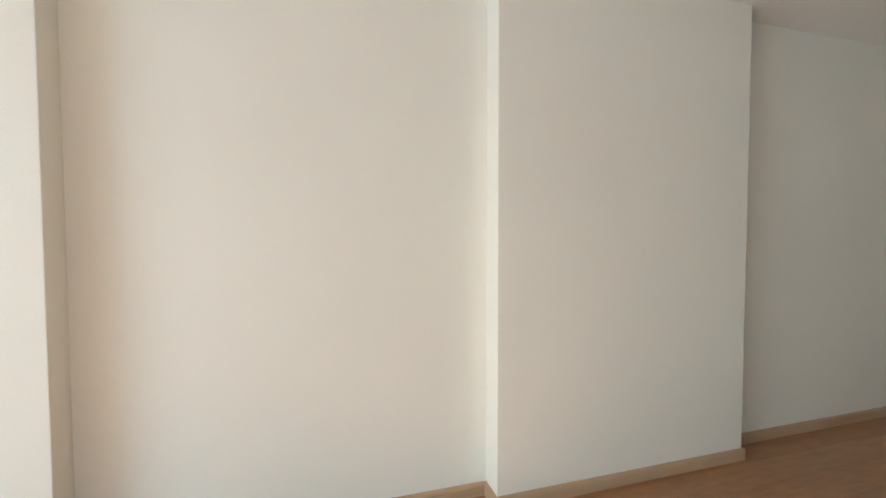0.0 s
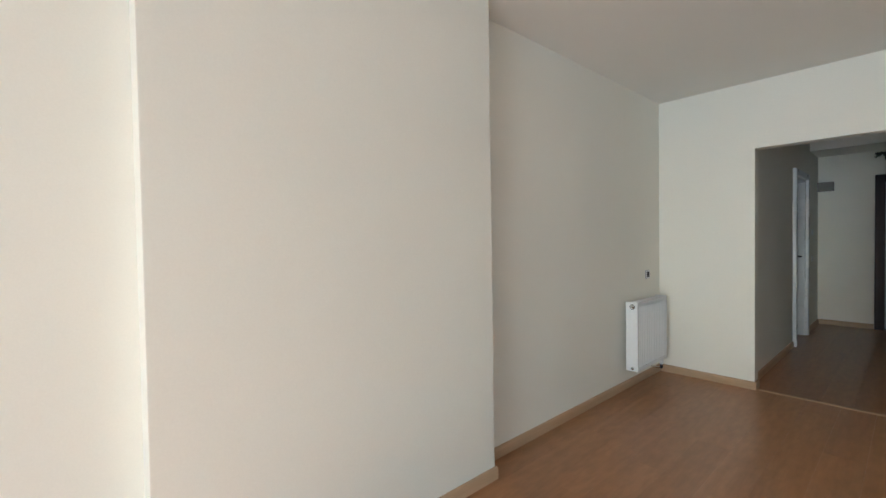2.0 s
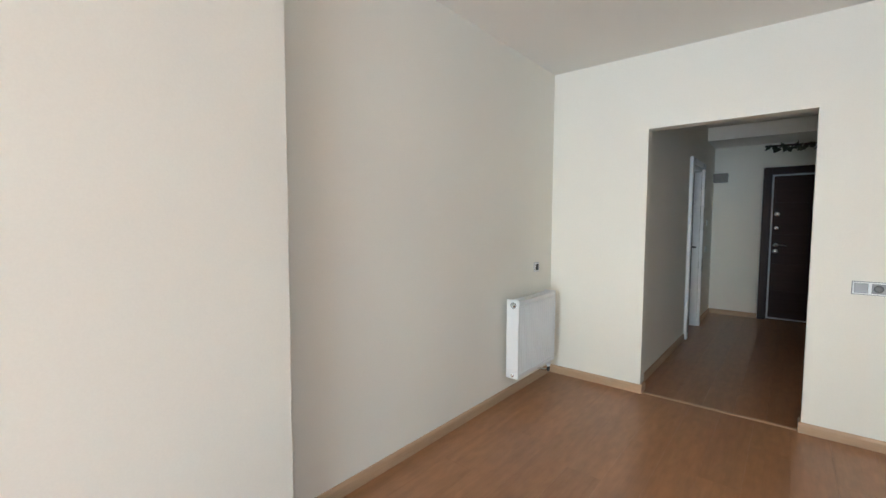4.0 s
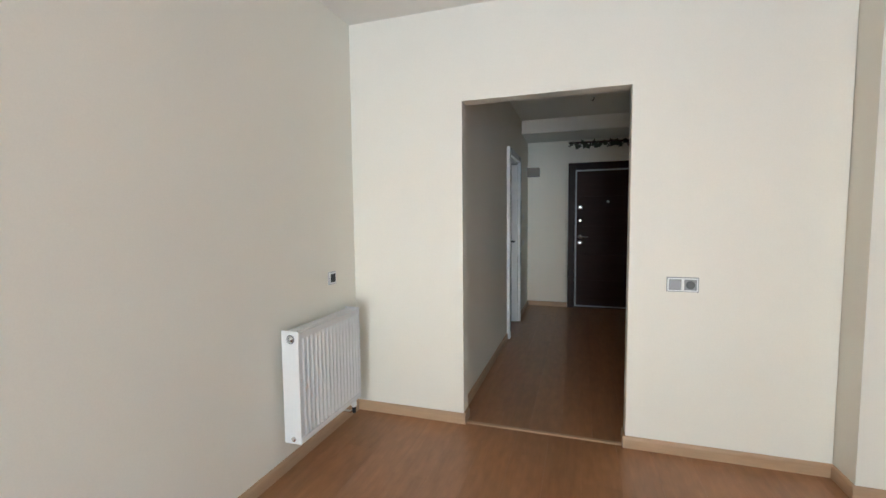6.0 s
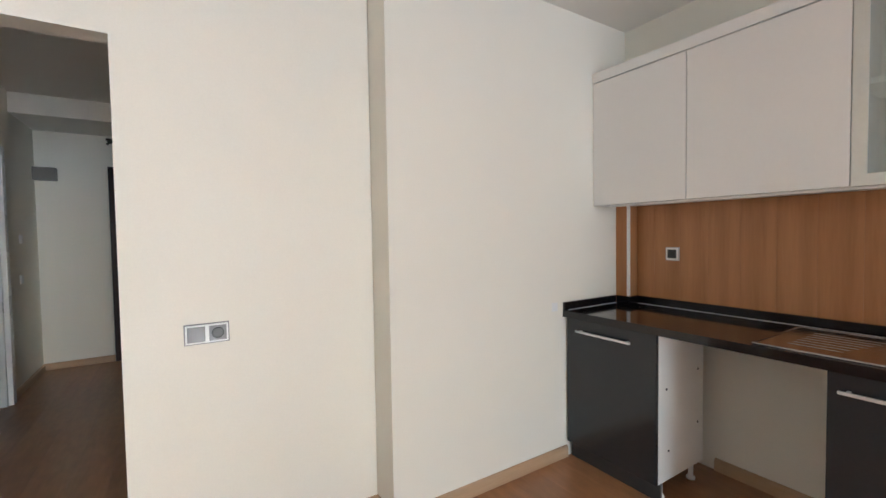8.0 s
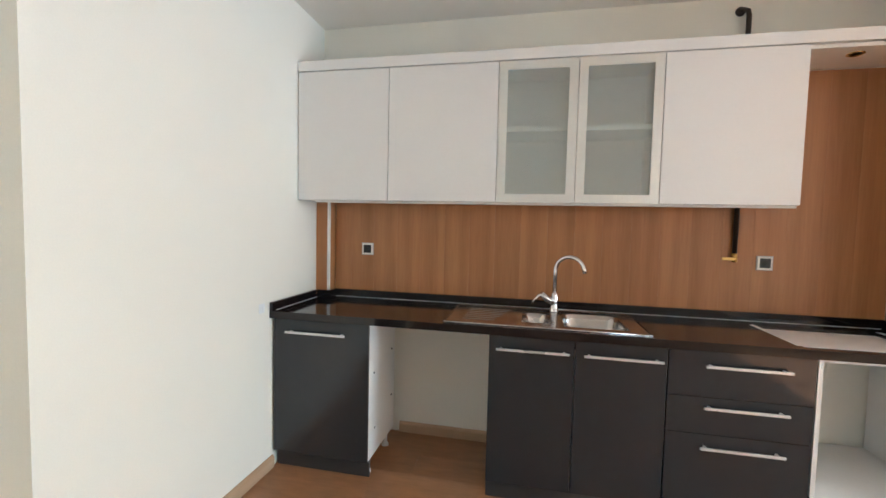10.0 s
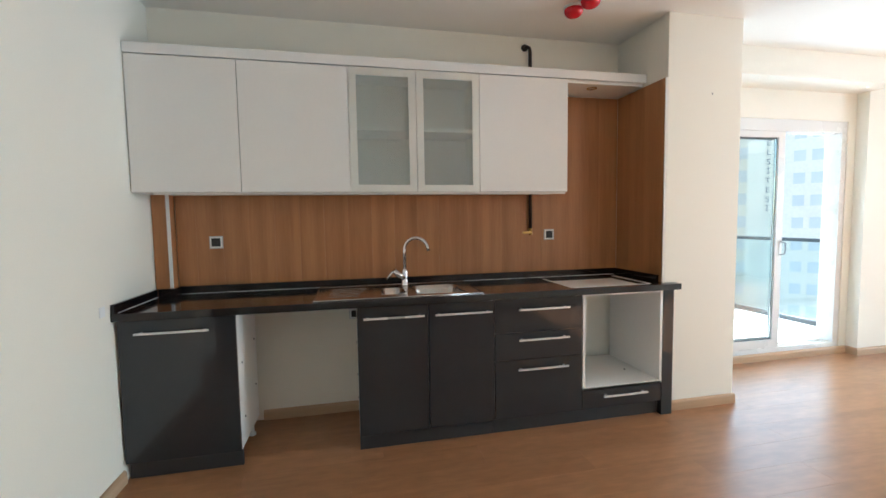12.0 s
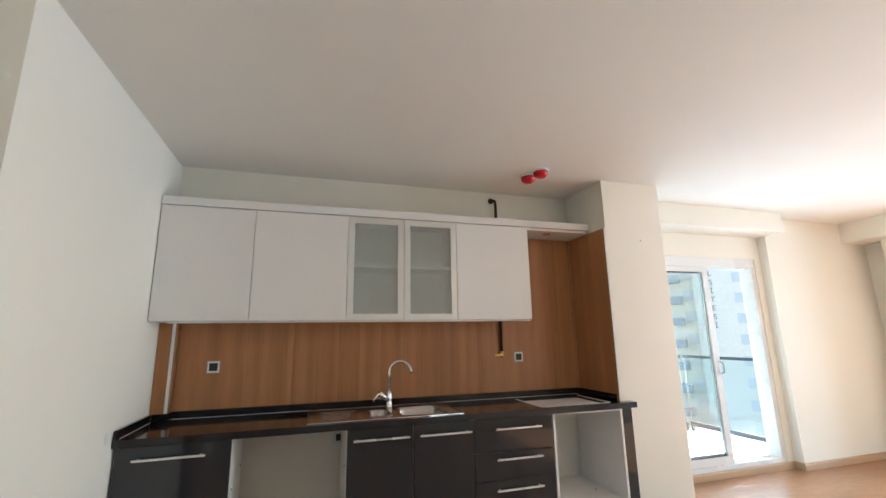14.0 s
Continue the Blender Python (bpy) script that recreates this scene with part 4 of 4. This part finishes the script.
# garland over the entrance door
gl = thing("garland", (CX - 0.06, 0.42, 2.43), "dull green artificial ivy wound round a dark rod", "garland")
part("rod", tube(bmesh.new(), [(CX - 0.06, 0.88, 2.455), (CX - 0.06, -0.13, 2.44)], 0.014, 10), DOOR_FRAME, gl, "dark rod")
rng = random.Random(4)
stem = [(CX - 0.06 + 0.03 * math.cos(k * 0.9), 0.855 - 0.02 * k, 2.44 + 0.03 * math.sin(k * 0.9)) for k in range(48)]
part("stem", tube(bmesh.new(), stem, 0.004, 6), LEAF, gl)
leaf_meshes = []
for k in range(4):
    w = 0.042 + 0.007 * k
    bm = bmesh.new()
    rim_pts = [(0, 0), (0.35, 0.45), (0.75, 0.30), (0.55, 0.75), (0, 1.25), (-0.55, 0.75), (-0.75, 0.30), (-0.35, 0.45)]
    top = [bm.verts.new((x * w, -0.002 - 0.25 * w * abs(x), -y * w)) for x, y in rim_pts]
    bot = [bm.verts.new((x * w, 0.001 - 0.25 * w * abs(x), -y * w)) for x, y in rim_pts]
    bm.faces.new(top)
    bm.faces.new(bot[::-1])
    for i in range(8):
        bm.faces.new((top[i], bot[i], bot[(i + 1) % 8], top[(i + 1) % 8]))
    me = bpy.data.meshes.new("leaf")
    bm.to_mesh(me)
    bm.free()
    me.materials.append(LEAF)
    leaf_meshes.append(me)
for k in range(46):
    p = stem[k]
    ob = new("leaf", leaf_meshes[k % 4])
    ob.parent = gl
    ob.matrix_basis = Matrix.Translation(Vector(p) - Vector(gl.location)) @ pose(0, 0, rng.uniform(-0.01, 0.015), rng.uniform(-40, 40), rng.uniform(-60, 60), -90 + rng.uniform(-60, 60))

# ---------------------------------------------------------------- far corner: sockets and loose cable
for i in range(3):
    socket((WX, -2.275 + i * 0.071, 0.48), 90, "dark-centred socket low on the end wall", size=0.07)
cb = thing("loose_cable", (-1.9, -2.15, 0.0), "loose white cable lying in coils on the floor", "cable")
pts = [(WX + 0.005, -2.20, 0.36), (WX + 0.03, -2.20, 0.25), (WX + 0.06, -2.18, 0.05)]
for k in range(40):
    a = k * 0.32
    r = 0.10 + 0.05 * math.sin(k * 0.37)
    pts.append((-1.86 + 0.006 * k + r * 1.6 * math.cos(a), -2.10 + r * math.sin(a), 0.006 + 0.02 * max(0, math.sin(k * 0.5))))
part("cable", tube(bmesh.new(), pts, 0.004, 6), PLASTIC, cb)

# ---------------------------------------------------------------- west window (unseen, added so that light enters here)
ww = thing("window_1", (BX - 0.15, -0.1, WZ0), "wide white-framed window, unseen, added to let in the sun patch", "window", kind="structure")
a0, a1 = BX - 0.17, BX - 0.10
fr = [(a0, a1, WY0, WY0 + 0.06, WZ0, WZ1), (a0, a1, WY1 - 0.06, WY1, WZ0, WZ1), (a0, a1, WY0 + 0.06, WY1 - 0.06, WZ0, WZ0 + 0.06), (a0, a1, WY0 + 0.06, WY1 - 0.06, WZ1 - 0.06, WZ1), (a0, a1, -0.345, -0.285, WZ0 + 0.06, WZ1 - 0.06)]
part("window_frame", boxes(*fr), PVC, ww)

# ---------------------------------------------------------------- outside
structure("ground", boxes((-900, 900, -900, 900, -24.2, -24)), ASPHALT, "distant ground far below the balcony", "ground")


def tower(place, turn, w, d, floors, columns, balconies, label, storey=3.0, pane_width=1.4, pane_height=1.5):
    """A block of flats with its storeys, windows, balcony slabs and roof edge; its main face looks along its own +y."""
    t = thing("apartment_building", (0, 0, 0), label, "building")
    h = floors * storey
    part("wall", boxes((-w / 2, w / 2, -d / 2, d / 2, 0, h)), FAR_WALL, t)
    part("roof", boxes((-w / 2 - 0.4, w / 2 + 0.4, -d / 2 - 0.4, d / 2 + 0.4, h, h + 0.8), (-w / 5, w / 5, -d / 4, d / 4, h + 0.8, h + 3.4)), FAR_WALL, t)
    pane = part("window", boxes((-pane_width / 2, pane_width / 2, -0.05, 0.10, 0.0, pane_height)), FAR_GLASS, t)
    slab = part("balcony", boxes((-1.7, 1.7, 0.0, 1.3, -0.1, 1.0)), FAR_BAND, t) if balconies else None
    first = {"window": pane, "balcony": slab}

    def put(name, x, z):
        o = first[name]
        if o.get("used"):
            o = o.copy()
            scene.collection.objects.link(o)
        o["used"] = True
        o.location = (x, d / 2, z)
    for f in range(floors):
        for x in columns:
            put("window", x, f * storey + 0.35)
        for x in balconies:
            put("balcony", x, f * storey)
    t.matrix_basis = pose(*place, 0, 0, turn)
    return t


block = tower((-54.3, -40.8, -24), -53, 16, 14, 25, (3.05, 1.45, -1.2, -3.4, -6.0), (), "white tower block with narrow columns of windows", 2.6, 1.05, 1.25)
tower((-48.2, -55.5, -24.6), -53, 17, 14, 21, (-6.4, -1.2, 1.4, 6.4), (-3.8, 3.9), "white tower block with blue-grey balconies")
for i, ch in enumerate("GELSİTESİ"):
    cu = bpy.data.curves.new("letter", "FONT")
    cu.body, cu.size, cu.align_x, cu.extrude = ch, 0.95, "CENTER", 0.03
    cu.materials.append(GREY_PLASTIC)
    le = new("letter", cu)
    le.parent = block
    le.matrix_basis = pose(5.95, 7.05, 34.8 - 1.12 * i, 90, 0, 180)

# ---------------------------------------------------------------- floor planks
PW, PL = 0.194, 1.29


def planks(x0, x1, y0, y1, phase):
    """Laminate planks laid along x with staggered ends, each a board of its own; alike boards share one mesh."""
    meshes = {}
    row, y = 0, y0
    while y < y1 - 0.002:
        w = min(PW, y1 - y)
        x = x0 - ((phase + row * 0.43) % 1.0) * PL
        while x < x1:
            a, b = max(x, x0), min(x + PL, x1)
            if b - a > 0.02:
                key = (round(b - a, 3), round(w, 3))
                if key not in meshes:
                    bm = boxes((0.0002, key[0] - 0.0002, 0.0002, key[1] - 0.0002, -0.012, 0.0), bevel=0.0003, segments=1)
                    me = bpy.data.meshes.new("plank")
                    bm.to_mesh(me)
                    bm.free()
                    me.materials.append(LAMINATE)
                    meshes[key] = me
                ob = new("plank", meshes[key])
                ob.parent = floor
                ob.location = (a, y, 0.0)
            x += PL
        y += PW
        row += 1


planks(BX, EX + 0.02, DY, NY, 0.15)
planks(EX + 0.04, CX, CY0, CY1, 0.4)
planks(7.5, 9.3, CY1, 3.4, 0.7)
